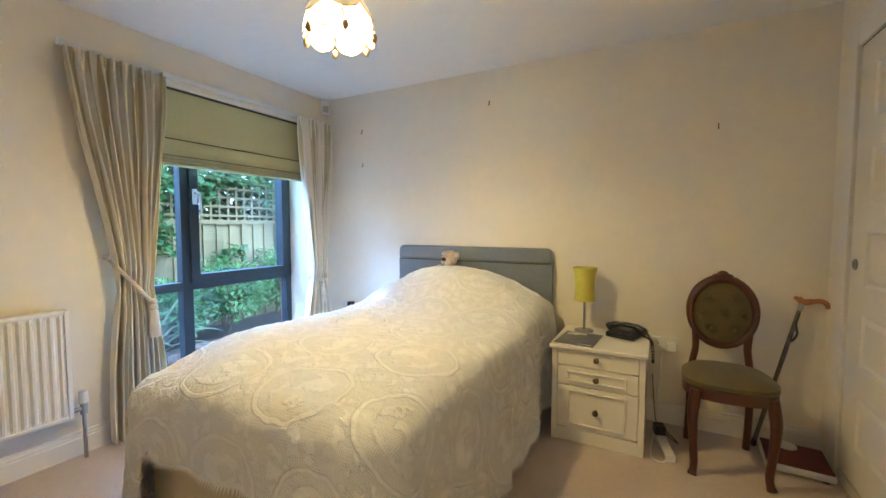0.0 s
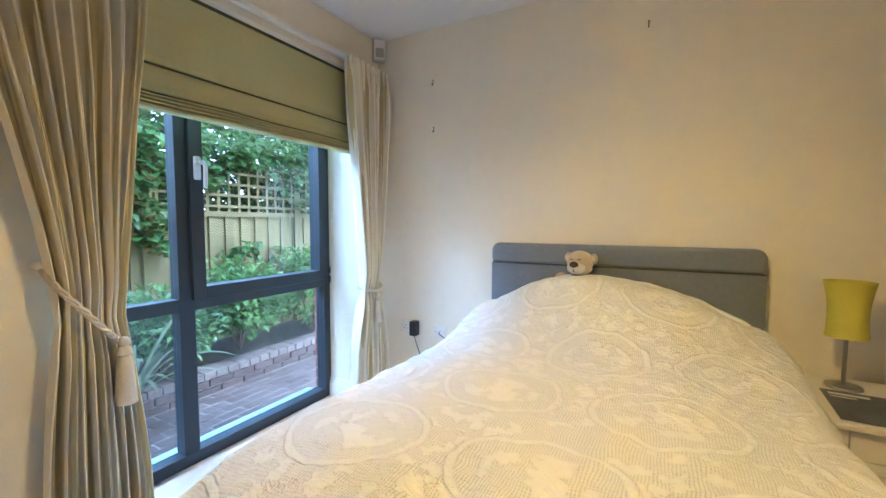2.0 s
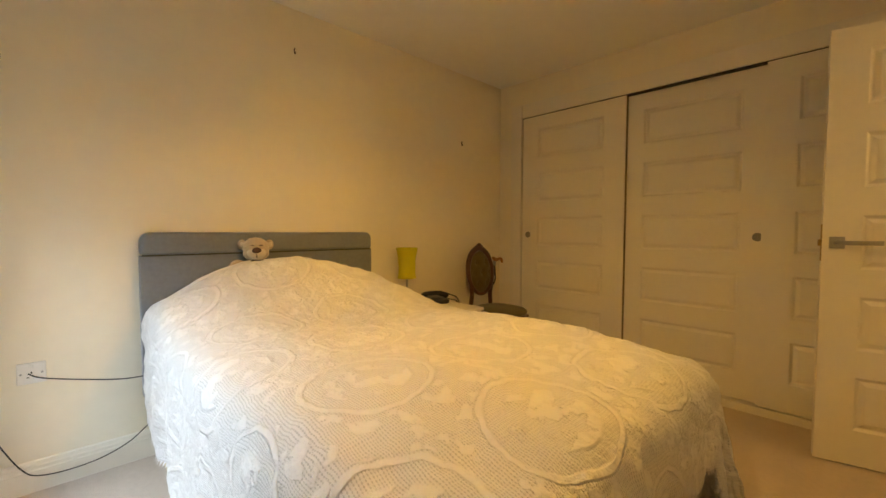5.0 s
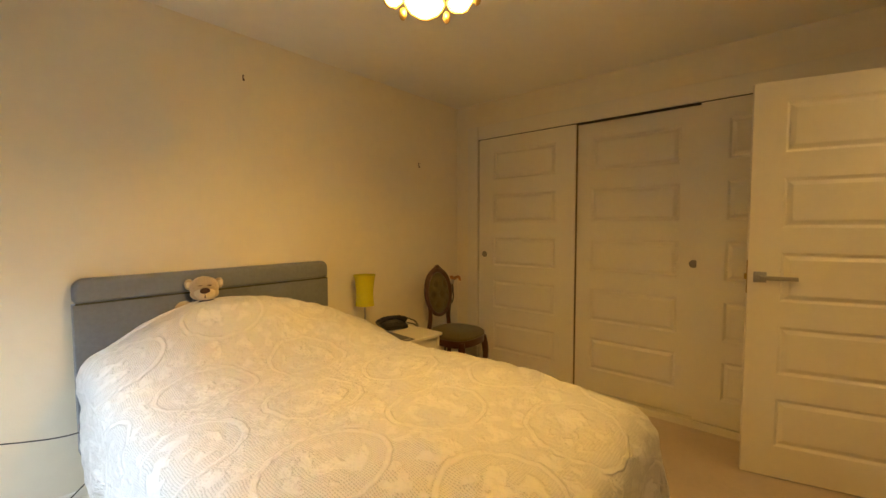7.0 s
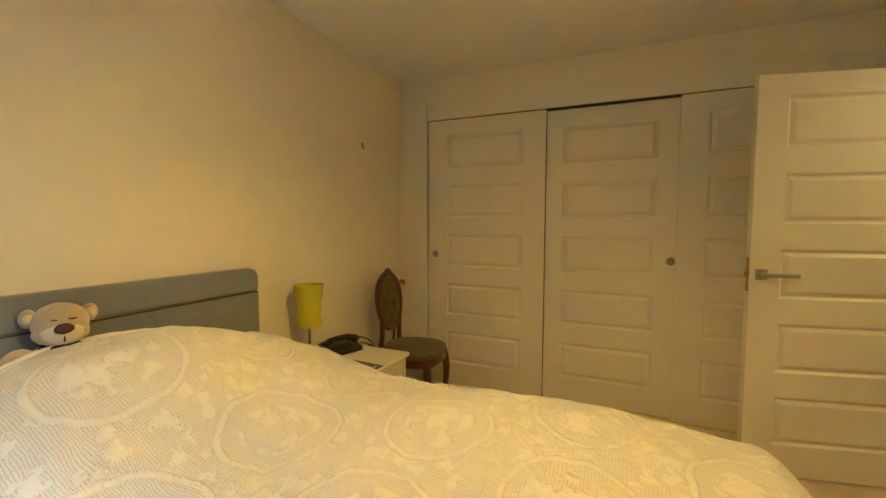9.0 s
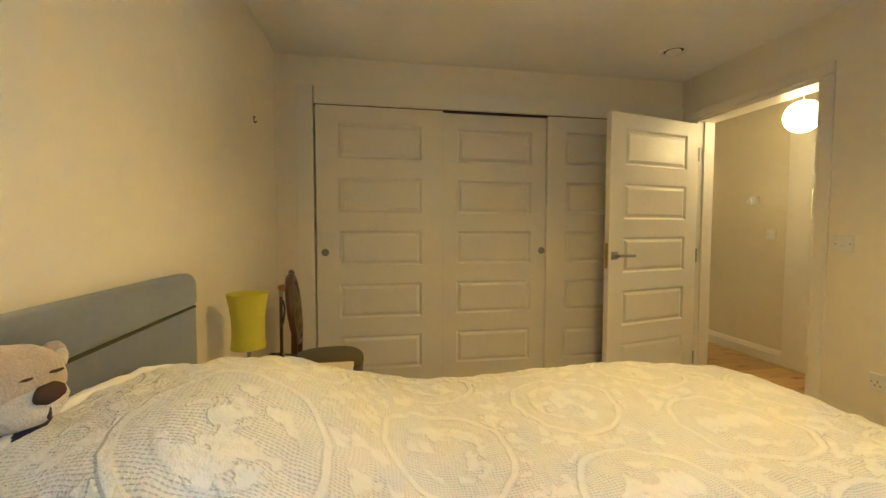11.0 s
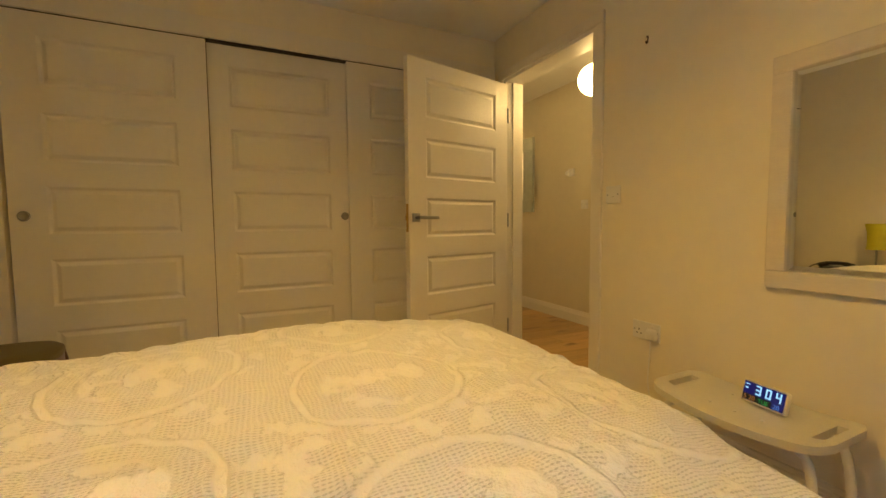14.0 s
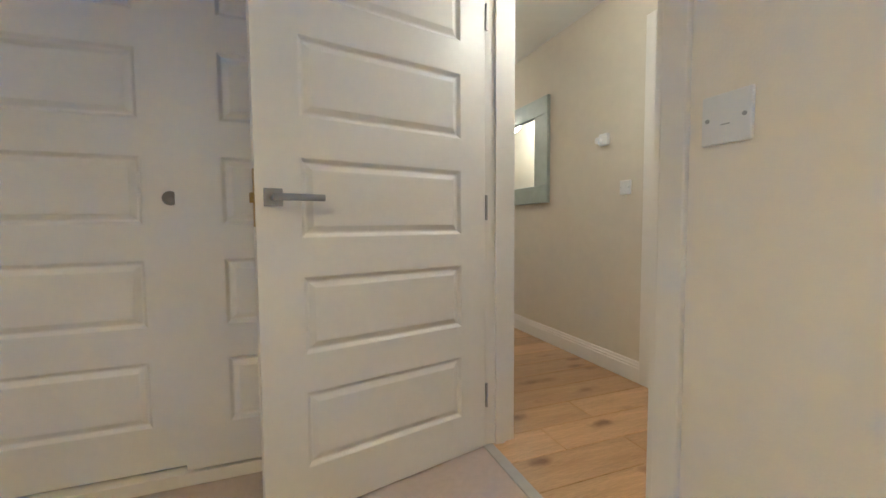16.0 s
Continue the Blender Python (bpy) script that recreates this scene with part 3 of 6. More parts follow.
# ---- fitted wardrobe ----
wardrobe = thing("fitted_wardrobe", "full-width white fitted wardrobe with three sliding panelled doors", "wardrobe")
bm = bmesh.new()
slab(bm, X1, X1 + 0.06, 2.685, Y1, 0, H)
slab(bm, X1, X1 + 0.06, Y0, 2.685, 2.15, H)
part("fascia", bm, WALL, wardrobe, "magnolia plaster surround")
bm = bmesh.new()
slab(bm, X1 - 0.012, X1 + 0.10, 2.577, 2.685, 0, 2.15, bevel=0.003)
slab(bm, X1 - 0.012, X1 + 0.07, Y0, 2.572, 2.036, 2.15, bevel=0.003)
part("frame", bm, GLOSS, wardrobe, "white painted frame")
# gap above the doors gets its shade from a dark colour
part("track", B(X1 + 0.003, X1 + 0.105, Y0, 2.572, 2.028, 2.036), DARK, wardrobe, "top track coloured dark for the shade above the doors")
part("plinth", B(X1 - 0.004, X1 + 0.11, Y0, 2.572, 0, 0.048, bevel=0.003), GLOSS, wardrobe)
# dark sheet right behind the doors replaces the shaded interior
part("lining", B(X1 + 0.115, X1 + 0.12, Y0, 2.572, 0.042, 2.036), DARK, wardrobe, "dark sheet for the shade inside the wardrobe")
for y1, w, x, knob, WH in ((2.564, 0.866, X1 + 0.018, 0.055, 1.974), (1.735, 0.868, X1 + 0.058, 0.80, 1.972), (0.912, 0.868, X1 + 0.018, 0.80, 1.974)):
    m = pose(x, y1, 0.056, 0, 0, -90)
    sd = part("sliding_door", moved(panel_leaf(bmesh.new(), w, WH, 0.032, five_panels(WH, 0.16, 0.11, 0.125), (0.145, 0.715)), m), GLOSS, wardrobe)
    bm = bmesh.new()
    lathe(bm, [(0.0, 0.0), (0.012, 0.001), (0.0145, 0.003), (0.021, 0.006), (0.024, 0.005), (0.026, 0.0), (0.026, -0.004)], seg=24)
    moved(bm, m @ pose(knob, -0.016, 0.985, 90, 0, 0))
    part("finger_pull", bm, PULL, sd, "round recessed steel finger pull", True)
    # brown strip paints the recess shade where door 2 slides behind
    if x < X1 + 0.03 and y1 > 1:
        part("shade_strip", B(w - 0.003, w + 0.0025, -0.004, 0.022, 0.0, WH), DOORSHADE, sd, "dark strip painted as the shade between the doors").data.transform(m)

# ---- window ----
win = thing("window_1", "full-height anthracite casement window with silver handle, lower fixed lights", "window")
tagged(win, kind="structure")
FX0, FX1 = -3.05, -2.975
bm = bmesh.new()
slab(bm, FX0, FX1, WY0, WY0 + 0.055, 0.0, WTOP, bevel=0.003)
slab(bm, FX0, FX1, WY1 - 0.055, WY1, 0.0, WTOP, bevel=0.003)
slab(bm, FX0, FX1, WY0 + 0.055, WY1 - 0.055, 0.0, 0.06, bevel=0.003)
slab(bm, FX0, FX1, WY0 + 0.055, WY1 - 0.055, WTOP - 0.055, WTOP, bevel=0.003)
slab(bm, FX0, FX1 - 0.002, 1.668, 1.739, 0.06, WTOP - 0.055, bevel=0.003)
slab(bm, FX0, FX1 - 0.004, WY0 + 0.055, 1.668, 0.751, 0.812, bevel=0.003)
slab(bm, FX0, FX1 - 0.004, 1.739, WY1 - 0.055, 0.751, 0.812, bevel=0.003)
part("window_frame", bm, ANTHRA, win)
bm = bmesh.new()
SX0, SX1 = -3.045, -2.955
for y0, y1, z0, z1 in ((1.722, 1.785, 0.800, 2.045), (2.525, 2.588, 0.800, 2.045), (1.785, 2.525, 0.800, 0.862), (1.785, 2.525, 1.985, 2.045)):
    slab(bm, SX0, SX1, y0, y1, z0, z1, bevel=0.003)
sash = part("casement", bm, ANTHRA, win, "opening casement")
for n_, y0, y1, z0, z1, x in (("a", WY0 + 0.05, 1.672, 0.055, 0.755, -3.02), ("b", WY0 + 0.05, 1.672, 0.808, 2.04, -3.02), ("c", 1.735, WY1 - 0.05, 0.055, 0.755, -3.02), ("d", 1.780, 2.53, 0.858, 1.99, -3.0)):
    pane = part("pane", B(x - 0.003, x + 0.003, y0, y1, z0, z1), GLASS, win)
    pane.visible_shadow = False
bm = bmesh.new()
slab(bm, SX1, SX1 + 0.014, 1.737, 1.770, 1.37, 1.48, bevel=0.006)
cyl(bm, (SX1 + 0.01, 1.754, 1.45), (SX1 + 0.045, 1.754, 1.45), 0.011)
tube(bm, spline([(SX1 + 0.04, 1.754, 1.452), (SX1 + 0.047, 1.766, 1.44), (SX1 + 0.048, 1.768, 1.39), (SX1 + 0.045, 1.768, 1.33)]), 0.0095, 10)
part("window_handle", bm, ALU, sash, "silver espagnolette handle", True)
bm = bmesh.new()
for z in (0.80, 0.86):
    cyl(bm, (SX1 + 0.004, 2.60, z - 0.022), (SX1 + 0.004, 2.60, z + 0.022), 0.009)
part("hinge", bm, ANTHRA, win, "dark casement hinge", True)
part("window_sill", B(-3.20, -3.05, WY0, WY1, -0.05, 0.008, bevel=0.004), SILL, win, "pale metal outside sill")

# roman blind in the recess
blind = thing("roman_blind", "olive green roman blind drawn half up in the window recess", "blind")
BX = -2.745
bm = bmesh.new()
pts = [(0.0, 2.085), (0.002, 1.95), (0.006, 1.80), (0.014, 1.772), (0.004, 1.768), (0.010, 1.70), (0.022, 1.671), (0.021, 1.667), (0.002, 1.664), (0.026, 1.657), (0.025, 1.652), (0.004, 1.649), (0.030, 1.642), (0.029, 1.637), (0.006, 1.634), (0.034, 1.627), (0.033, 1.622), (0.010, 1.619), (0.038, 1.610), (0.036, 1.600), (0.02, 1.596)]
rows = []
for k in range(13):
    y = WY0 + 0.01 + (WY1 - WY0 - 0.02) * k / 12
    rows.append([bm.verts.new((BX + d, y, z + 0.002 * math.sin(k * 1.3 + z * 20))) for d, z in pts] + [bm.verts.new((BX - 0.012, y, z)) for z in (1.598, 2.085)])
for a, b in zip(rows, rows[1:]):
    for i in range(len(a)):
        j = (i + 1) % len(a)
        bm.faces.new((a[i], a[j], b[j], b[i]))
part("cloth", bm, BLIND, blind)
# dark strips put the folds' shade along two seams
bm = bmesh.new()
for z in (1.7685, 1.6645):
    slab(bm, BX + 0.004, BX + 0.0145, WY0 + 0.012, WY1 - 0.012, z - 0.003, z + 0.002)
part("piping", bm, SEAMSHADE, blind, "fold seam with its shade painted in dark")
# dark strip in place of the shadow under the recess head
part("head_shadow", B(BX - 0.03, BX + 0.004, WY0 + 0.01, WY1 - 0.01, 2.075, 2.089), SEAMSHADE, blind, "dark strip painted as the recess head's shadow")

# curtain track and curtains
track = thing("curtain_track", "white curtain track above the window recess", "curtain track")
part("rail", B(X0 + 0.012, X0 + 0.04, 0.93, 2.80, 2.118, 2.148, bevel=0.004), PLASTIC, track)
for y in (1.0, 1.6, 2.2, 2.75):
    part("bracket", B(X0, X0 + 0.014, y, y + 0.02, 2.113, 2.153), PLASTIC, track)


CTOP = 2.105


def curtain(name, y_top, y_tie, y_hem, z_tie, hem, pleats, label, depth=0.045):
    """A pinch-pleated curtain gathered by a tie-back: (near, far) spans along y at the top, at the tie and at the hem."""
    th = thing(name, label, "curtain", "window curtains")
    bm = bmesh.new()
    nu, nv = pleats * 20, 60
    cuv = bm.loops.layers.uv.new("UVMap")
    grid = []
    for j in range(nv + 1):
        z = CTOP + (hem - CTOP) * j / nv
        if z > z_tie:
            s = (CTOP - z) / (CTOP - z_tie)
            s = s * s * (3 - 2 * s) * 0.75 + 0.25 * s
            a, b = (y_top[i] + (y_tie[i] - y_top[i]) * s for i in (0, 1))
        else:
            s = (z_tie - z) / (z_tie - hem)
            s = 1 - (1 - s) ** 2
            a, b = (y_tie[i] + (y_hem[i] - y_tie[i]) * s for i in (0, 1))
        pinch = math.exp(-((z - z_tie) / 0.07) ** 2)
        head = math.exp(-((CTOP - z) / 0.09) ** 2)
        amp = depth * (1 - 0.45 * pinch) * (1 - 0.45 * head)
        row = []
        for i in range(nu + 1):
            u = i / nu
            ph = 2 * math.pi * pleats * u
            wob = noise.noise((u * 5, z * 1.2, 3.1)) * 0.9
            fold = math.copysign(abs(math.sin(ph + wob)) ** 0.75, math.sin(ph + wob)) * (1 + 0.35 * noise.noise((u * 9, z * 0.8, 1.7))) + 0.28 * math.sin(2.3 * ph + 1.7 + z) + head * 0.85 * math.sin(3 * ph)
            x = X0 + 0.095 + amp * fold * 0.8 + 0.012 * noise.noise((u * 3, z * 2, 9.0))
            y = a + (b - a) * u + 0.010 * math.cos(ph + wob)
            row.append(bm.verts.new((max(x, X0 + 0.022), y, z)))
        grid.append(row)
    for r0, r1 in zip(grid, grid[1:]):
        for i in range(nu):
            f = bm.faces.new((r0[i], r0[i + 1], r1[i + 1], r1[i]))
            for loop, k in zip(f.loops, (i, i + 1, i + 1, i)):
                loop[cuv].uv = (k / nu * pleats * 0.13, loop.vert.co.z)
    ob = part("drape", bm, CURTAIN, th, smooth=True)
    mod = ob.modifiers.new("cloth", "SOLIDIFY")
    mod.thickness = 0.004
    return th


def twisted(bm, pts, r):
    for k in range(3):
        out = []
        for i, p in enumerate(pts):
            a = i * 0.55 + k * 2.094
            out.append(Vector(p) + Vector((math.cos(a) * r * 0.55, math.cos(a) * r * 0.2, math.sin(a) * r * 0.55)))
        tube(bm, out, r * 0.6, 6)


def tassel(bm, p, r, length):
    ball(bm, (p[0], p[1], p[2]), r * 0.75)
    lathe(bm, [(r * 0.5, -0.5 * r), (r * 0.8, -r), (r * 0.95, -1.6 * r), (r * 0.7, -1.9 * r), (r * 0.9, -2.4 * r), (r * 1.3, -length), (0.001, -length)], at=p, seg=18)


th = curtain("curtain", (0.925, 1.40), (1.115, 1.285), (1.06, 1.345), 0.86, 0.025, 10, "long cream pinch-pleat curtain held by a rope tie-back with tassel", 0.052)
bm = bmesh.new()
twisted(bm, spline([(X0 + 0.03, 1.10, 1.04), (X0 + 0.12, 1.105, 0.99), (X0 + 0.165, 1.16, 0.90), (X0 + 0.165, 1.215, 0.825), (X0 + 0.155, 1.25, 0.785)], 12), 0.011)
part("tie_back_rope", bm, ROPE, th, "twisted cream rope", True)
bm = bmesh.new()
tassel(bm, (X0 + 0.165, 1.255, 0.785), 0.024, 0.20)
part("tassel", bm, ROPE, th, "cream rope tassel", True)
bm = bmesh.new()
cyl(bm, (X0, 1.10, 1.04), (X0 + 0.05, 1.10, 1.04), 0.012)
ball(bm, (X0 + 0.05, 1.10, 1.04), 0.018)
part("hold_back_hook", bm, PLASTIC, th, "white hold-back knob", True)
th = curtain("curtain", (2.40, 2.79), (2.52, 2.68), (2.43, 2.77), 0.76, 0.02, 8, "narrow cream pinch-pleat curtain held by a rope tie-back with tassel", 0.048)
bm = bmesh.new()
twisted(bm, spline([(X0 + 0.03, 2.70, 0.82), (X0 + 0.13, 2.665, 0.775), (X0 + 0.145, 2.60, 0.755), (X0 + 0.13, 2.535, 0.765), (X0 + 0.06, 2.52, 0.775)], 12), 0.010)
part("tie_back_rope", bm, ROPE, th, "twisted cream rope", True)
bm = bmesh.new()
tassel(bm, (X0 + 0.155, 2.59, 0.735), 0.021, 0.17)
part("tassel", bm, ROPE, th, "cream rope tassel", True)

# ---- radiator ----
rad = thing("radiator", "white ribbed panel radiator under the wall with a chrome valve", "radiator")
bm = bmesh.new()
RY0, RY1, RZ0, RZ1, RX = -0.16, 0.90, 0.235, 0.795, X0 + 0.10
n = 28
row = []
for i in range(n * 4 + 1):
    u = i / (n * 4)
    k = i % 4
    d = (0.0, 0.0, 0.012, 0.012)[k]
    row.append((RY0 + 0.02 + (RY1 - RY0 - 0.04) * u, d))
lo = [bm.verts.new((RX - 0.012 + d, y, RZ0 + 0.035)) for y, d in row]
hi = [bm.verts.new((RX - 0.012 + d, y, RZ1 - 0.035)) for y, d in row]
lo2 = [bm.verts.new((RX - 0.006, y, RZ0 + 0.02)) for y, d in row]
hi2 = [bm.verts.new((RX - 0.006, y, RZ1 - 0.02)) for y, d in row]
for i in range(len(row) - 1):
    bm.faces.new((lo[i], lo[i + 1], hi[i + 1], hi[i]))
    bm.faces.new((lo2[i], lo2[i + 1], lo[i + 1], lo[i]))
    bm.faces.new((hi[i], hi[i + 1], hi2[i + 1], hi2[i]))
part("front_panel", bm, GLOSS, rad)
bm = bmesh.new()
slab(bm, RX - 0.055, RX + 0.001, RY0, RY0 + 0.02, RZ0, RZ1, bevel=0.004)
slab(bm, RX - 0.055, RX + 0.001, RY1 - 0.02, RY1, RZ0, RZ1, bevel=0.004)
slab(bm, RX - 0.055, RX + 0.001, RY0 + 0.02, RY1 - 0.02, RZ1 - 0.02, RZ1, bevel=0.004)
slab(bm, RX - 0.055, RX - 0.002, RY0 + 0.02, RY1 - 0.02, RZ0, RZ0 + 0.02, bevel=0.004)
slab(bm, RX - 0.09, RX - 0.055, RY0 + 0.1, RY0 + 0.13, RZ0 + 0.05, RZ1 - 0.1)
slab(bm, RX - 0.099, RX - 0.055, RY1 - 0.13, RY1 - 0.1, RZ0 + 0.05, RZ1 - 0.1)
part("casing", bm, GLOSS, rad)
bm = bmesh.new()
cyl(bm, (RX - 0.03, RY1, RZ0 + 0.03), (RX - 0.03, RY1 + 0.05, RZ0 + 0.03), 0.011)
cyl(bm, (RX - 0.03, RY1 + 0.05, 0.0), (RX - 0.03, RY1 + 0.05, RZ0 + 0.05), 0.009)
cyl(bm, (RX - 0.03, RY1 + 0.05, RZ0 + 0.0), (RX - 0.03, RY1 + 0.05, RZ0 + 0.06), 0.016)
part("valve", bm, STEEL, rad, "chrome radiator valve and pipe", True)
bm = bmesh.new()
cyl(bm, (RX - 0.03, RY1 + 0.05, RZ0 + 0.06), (RX - 0.03, RY1 + 0.05, RZ0 + 0.12), 0.022, 0.018)
part("thermostat_head", bm, PLASTIC, rad, "white thermostat head", True)

# ---- bed ----
BX0, BX1, BY0, BY1 = -1.845, -0.625, 0.85, 2.755
bed = thing("bed", "small double divan bed with grey padded headboard", "bed")
part("divan_base", B(BX0 + 0.02, BX1 - 0.02, BY0 + 0.02, BY1, 0.03, 0.345, bevel=0.02), CREAM, bed, "cream fabric divan base")
part("mattress", B(BX0 + 0.01, BX1 - 0.01, BY0 + 0.01, BY1, 0.345, 0.60, bevel=0.05, seg=3), SHEET, bed, "white mattress")
for x in (BX0 + 0.1, BX1 - 0.1):
    for y in (BY0 + 0.12, BY1 - 0.12):
        bm = bmesh.new()
        cyl(bm, (x, y, 0), (x, y, 0.032), 0.022)
        part("castor", bm, BLACK, bed)


def rounded_board(x0, x1, z0, z1, y0, y1, r, edge):
    bm = bmesh.new()
    pts = [(x0, z0)] + [(x0 + r - r * math.cos(a), z1 - r + r * math.sin(a)) for a in [i * math.pi / 16 for i in range(9)]]
    pts += [(x1 - r + r * math.sin(a), z1 - r + r * math.cos(a)) for a in [i * math.pi / 16 for i in range(9)]] + [(x1, z0)]
    outline_prism(bm, pts, 0, y1 - y0)
    bmesh.ops.transform(bm, matrix=Matrix.Translation((0, y1, 0)) @ Matrix.Rotation(radians(90), 4, "X"), verts=bm.verts)
    bmesh.ops.bevel(bm, geom=[e for e in bm.edges if e.calc_face_angle(0) > 1.0], offset=edge, segments=4, affect="EDGES", profile=0.5)
    return bm


hb = part("headboard", rounded_board(-1.865, -0.625, 0.30, 0.953, 2.757, 2.812, 0.004, 0.004), GREY, bed, "blue-grey padded fabric headboard", True)
part("headboard_top_roll", rounded_board(-1.865, -0.625, 0.954, 1.062, 2.748, 2.812, 0.045, 0.020), GREY, bed, "blue-grey padded fabric roll", True)
bm = bmesh.new()
slab(bm, -1.857, -0.633, 2.753, 2.760, 0.950, 0.956)
part("piping", bm, SEAMSHADE, bed, "dark stitched seam")


def bed_top(x, y):
    """Height of the bedding: flat towards the foot, heaped over the pillows."""
    u = (x + 1.235) / 0.62
    s = max(0.0, min(1.0, (y - 2.00 - 0.10 * max(0.0, -u)) / 0.48))
    s = s * s * (3 - 2 * s)
    if u < 0:
        side = math.cos(min(1.0, abs(u + 0.1) / 1.02) * math.pi / 2) ** 1.0
    else:
        side = 0.12 + 0.86 * math.cos(min(1.0, (u + 0.1) / 1.15) * math.pi / 2) ** 1.12
    heap = 0.232 * s * side - 0.02 * max(0.0, (y - 2.55) / 0.2)
    z = 0.705 - 0.04 * abs(u) ** 3 + heap - 0.090 * max(0.0, (1.3 - y) / 0.45) ** 2 * (0.30 + 0.70 * max(0.0, -u))
    z += 0.018 * math.exp(-((y - 1.3) / 0.45) ** 2) * (1 - u * u * 0.5)
    z += 0.020 * noise.noise((x * 2.1, y * 2.1, 0.3)) + 0.008 * noise.noise((x * 6, y * 6, 4.3))
    return z


spread = thing("bedspread", "white crocheted lace bedspread with oval medallions, heaped over pillows", "bedspread")
bm = bmesh.new()
uvl = bm.loops.layers.uv.new("UVMap")
IX0, IX1, IY0, IY1 = BX0 + 0.095, BX1 - 0.085, BY0 + 0.047, 2.70
STEP = 0.0125
U0, U1, V0 = IX0 - 0.70, IX1 + 0.70, IY0 - 0.62
nu, nv = int((U1 - U0) / STEP), int((IY1 - V0) / STEP)
ARC = 0.12
grid = {}
for i in range(nu + 1):
    for j in range(nv + 1):
        u, v = U0 + i * STEP, V0 + j * STEP
        cx, cy = min(max(u, IX0), IX1), min(max(v, IY0), IY1)
        dx, dy = u - cx, v - cy
        d = math.hypot(dx, dy)
        top = bed_top(cx, cy)
        hem = 0.70 if abs(dy) < 1e-6 else 0.34 + 0.34 * max(0.0, min(1.0, max(IX0 + 0.075 - u, u - IX1 + 0.075) / 0.05))
        if d > hem + 0.02:
            continue
        if d < 1e-6:
            p = Vector((u, v, top))
        else:
            n_ = Vector((dx / d, dy / d, 0))
            if d < ARC * math.pi / 2:
                a = d / ARC
                h, drop = ARC * math.sin(a), ARC * (1 - math.cos(a))
            else:
                e = d - ARC * math.pi / 2
                run = u if abs(dy) > abs(dx) else v
                fold = math.sin(run * 24 + 2 * noise.noise((run * 2, 0, 7))) * 0.5 + noise.noise((run * 9, e * 1.5, 1.2))
                h, drop = ARC + ((0.05 + 0.16 * max(0.0, min(1.0, (1.2 - v) / 0.5))) if dx > 0 else (-0.06 if dx < 0 and abs(dy) < 1e-6 else 0.03)) * e + 0.032 * fold * min(1, e / 0.35), ARC + e * 0.99
            p = Vector((cx, cy, top)) + n_ * h
            p.z = max(top - drop, 0.012 + 0.02 * abs(noise.noise((u * 8, v * 8, 2))))
        fine = 0.007 * noise.noise((u * 11, v * 11, 1.0)) + 0.0060 * noise.noise((u * 27, v * 27, 5.0)) - 0.007 * abs(noise.noise((u * 9 + v * 5, v * 9 - u * 4, 8.0))) + 0.0050 * noise.noise((u * 24, v * 55, 3.0)) * (0.4 + abs(noise.noise((u * 3, v * 3, 6.0))))
        p.z += fine if d < ARC else fine * 0.3
        if d > ARC:
            p += Vector((dx / d, dy / d, 0)) * fine
        grid[i, j] = (bm.verts.new(p), (u, v))
for i in range(nu):
    for j in range(nv):
        c = [grid.get(k) for k in ((i, j), (i + 1, j), (i + 1, j + 1), (i, j + 1))]
        if all(c):
            f = bm.faces.new([k[0] for k in c])
            for loop, k in zip(f.loops, c):
                loop[uvl].uv = k[1]
fr = bmesh.new()
fuv = fr.loops.layers.uv.new("UVMap")
for e in [e for e in bm.edges if e.is_boundary and min(v.co.y for v in e.verts) < 2.68]:
    a, b = e.verts[0].co, e.verts[1].co
    mid = (a + b) / 2
    out = Vector((mid.x + 1.235, min(0.0, mid.y - IY0), 0)).normalized()
    tip = mid + out * 0.012 + Vector((0, 0, -0.022 if mid.z > 0.05 else -0.004))
    q = [fr.verts.new(c) for c in (a, b, tip)]
    f = fr.faces.new(q)
    for loop in f.loops:
        loop[fuv].uv = (0.18, 0.17)
part("scalloped_edging", fr, LACE, spread, "white scalloped lace edging")
lace = part("lace_cover", bm, LACE, spread, smooth=True)
lace.data.shade_smooth()
mod = lace.modifiers.new("cloth", "SOLIDIFY")
mod.thickness, mod.offset = 0.005, 1.0

bm = bmesh.new()
roll = []
for k in range(61):
    x = IX0 - 0.02 + (IX1 - IX0 + 0.04) * k / 60
    roll.append((x, 2.688 + 0.006 * noise.noise((x * 7, 0, 2.2)), bed_top(min(max(x, IX0), IX1), 2.69) - (0.012 if k in (0, 60) else 0.0) + 0.003 + 0.006 * noise.noise((x * 9, 4.0, 1.1))))
tube(bm, roll, [0.011 + 0.004 * noise.noise((k * 0.35, 1.0, 6.0)) for k in range(61)], 10)
ruv = bm.loops.layers.uv.new("UVMap")
for f in bm.faces:
    for loop in f.loops:
        loop[ruv].uv = (0.18, 0.17)
part("turned_hem", bm, LACE, spread, "thick turned-over white hem", True)

# ---- soft toy tucked into the bed ----
bm = bmesh.new()
TOYAT = Matrix.Translation((-1.376, 2.708, 0.975)) @ Matrix.Rotation(radians(-16), 4, "Z")
def toy(c, r, s, mat_index, u=20, v=14):
    before = set(bm.faces)
    ball(bm, c, r, s, u=u, v=v)
    for f in set(bm.faces) - before:
        f.material_index = mat_index
toy((0, 0, 0.004), 0.062, (1.06, 0.92, 0.90), 0)
toy((0, -0.008, -0.026), 0.056, (1.14, 0.90, 0.66), 0)
toy((0, -0.031, -0.022), 0.043, (1.12, 0.85, 0.80), 1)
toy((0, -0.066, -0.006), 0.019, (1.2, 0.55, 0.76), 2)
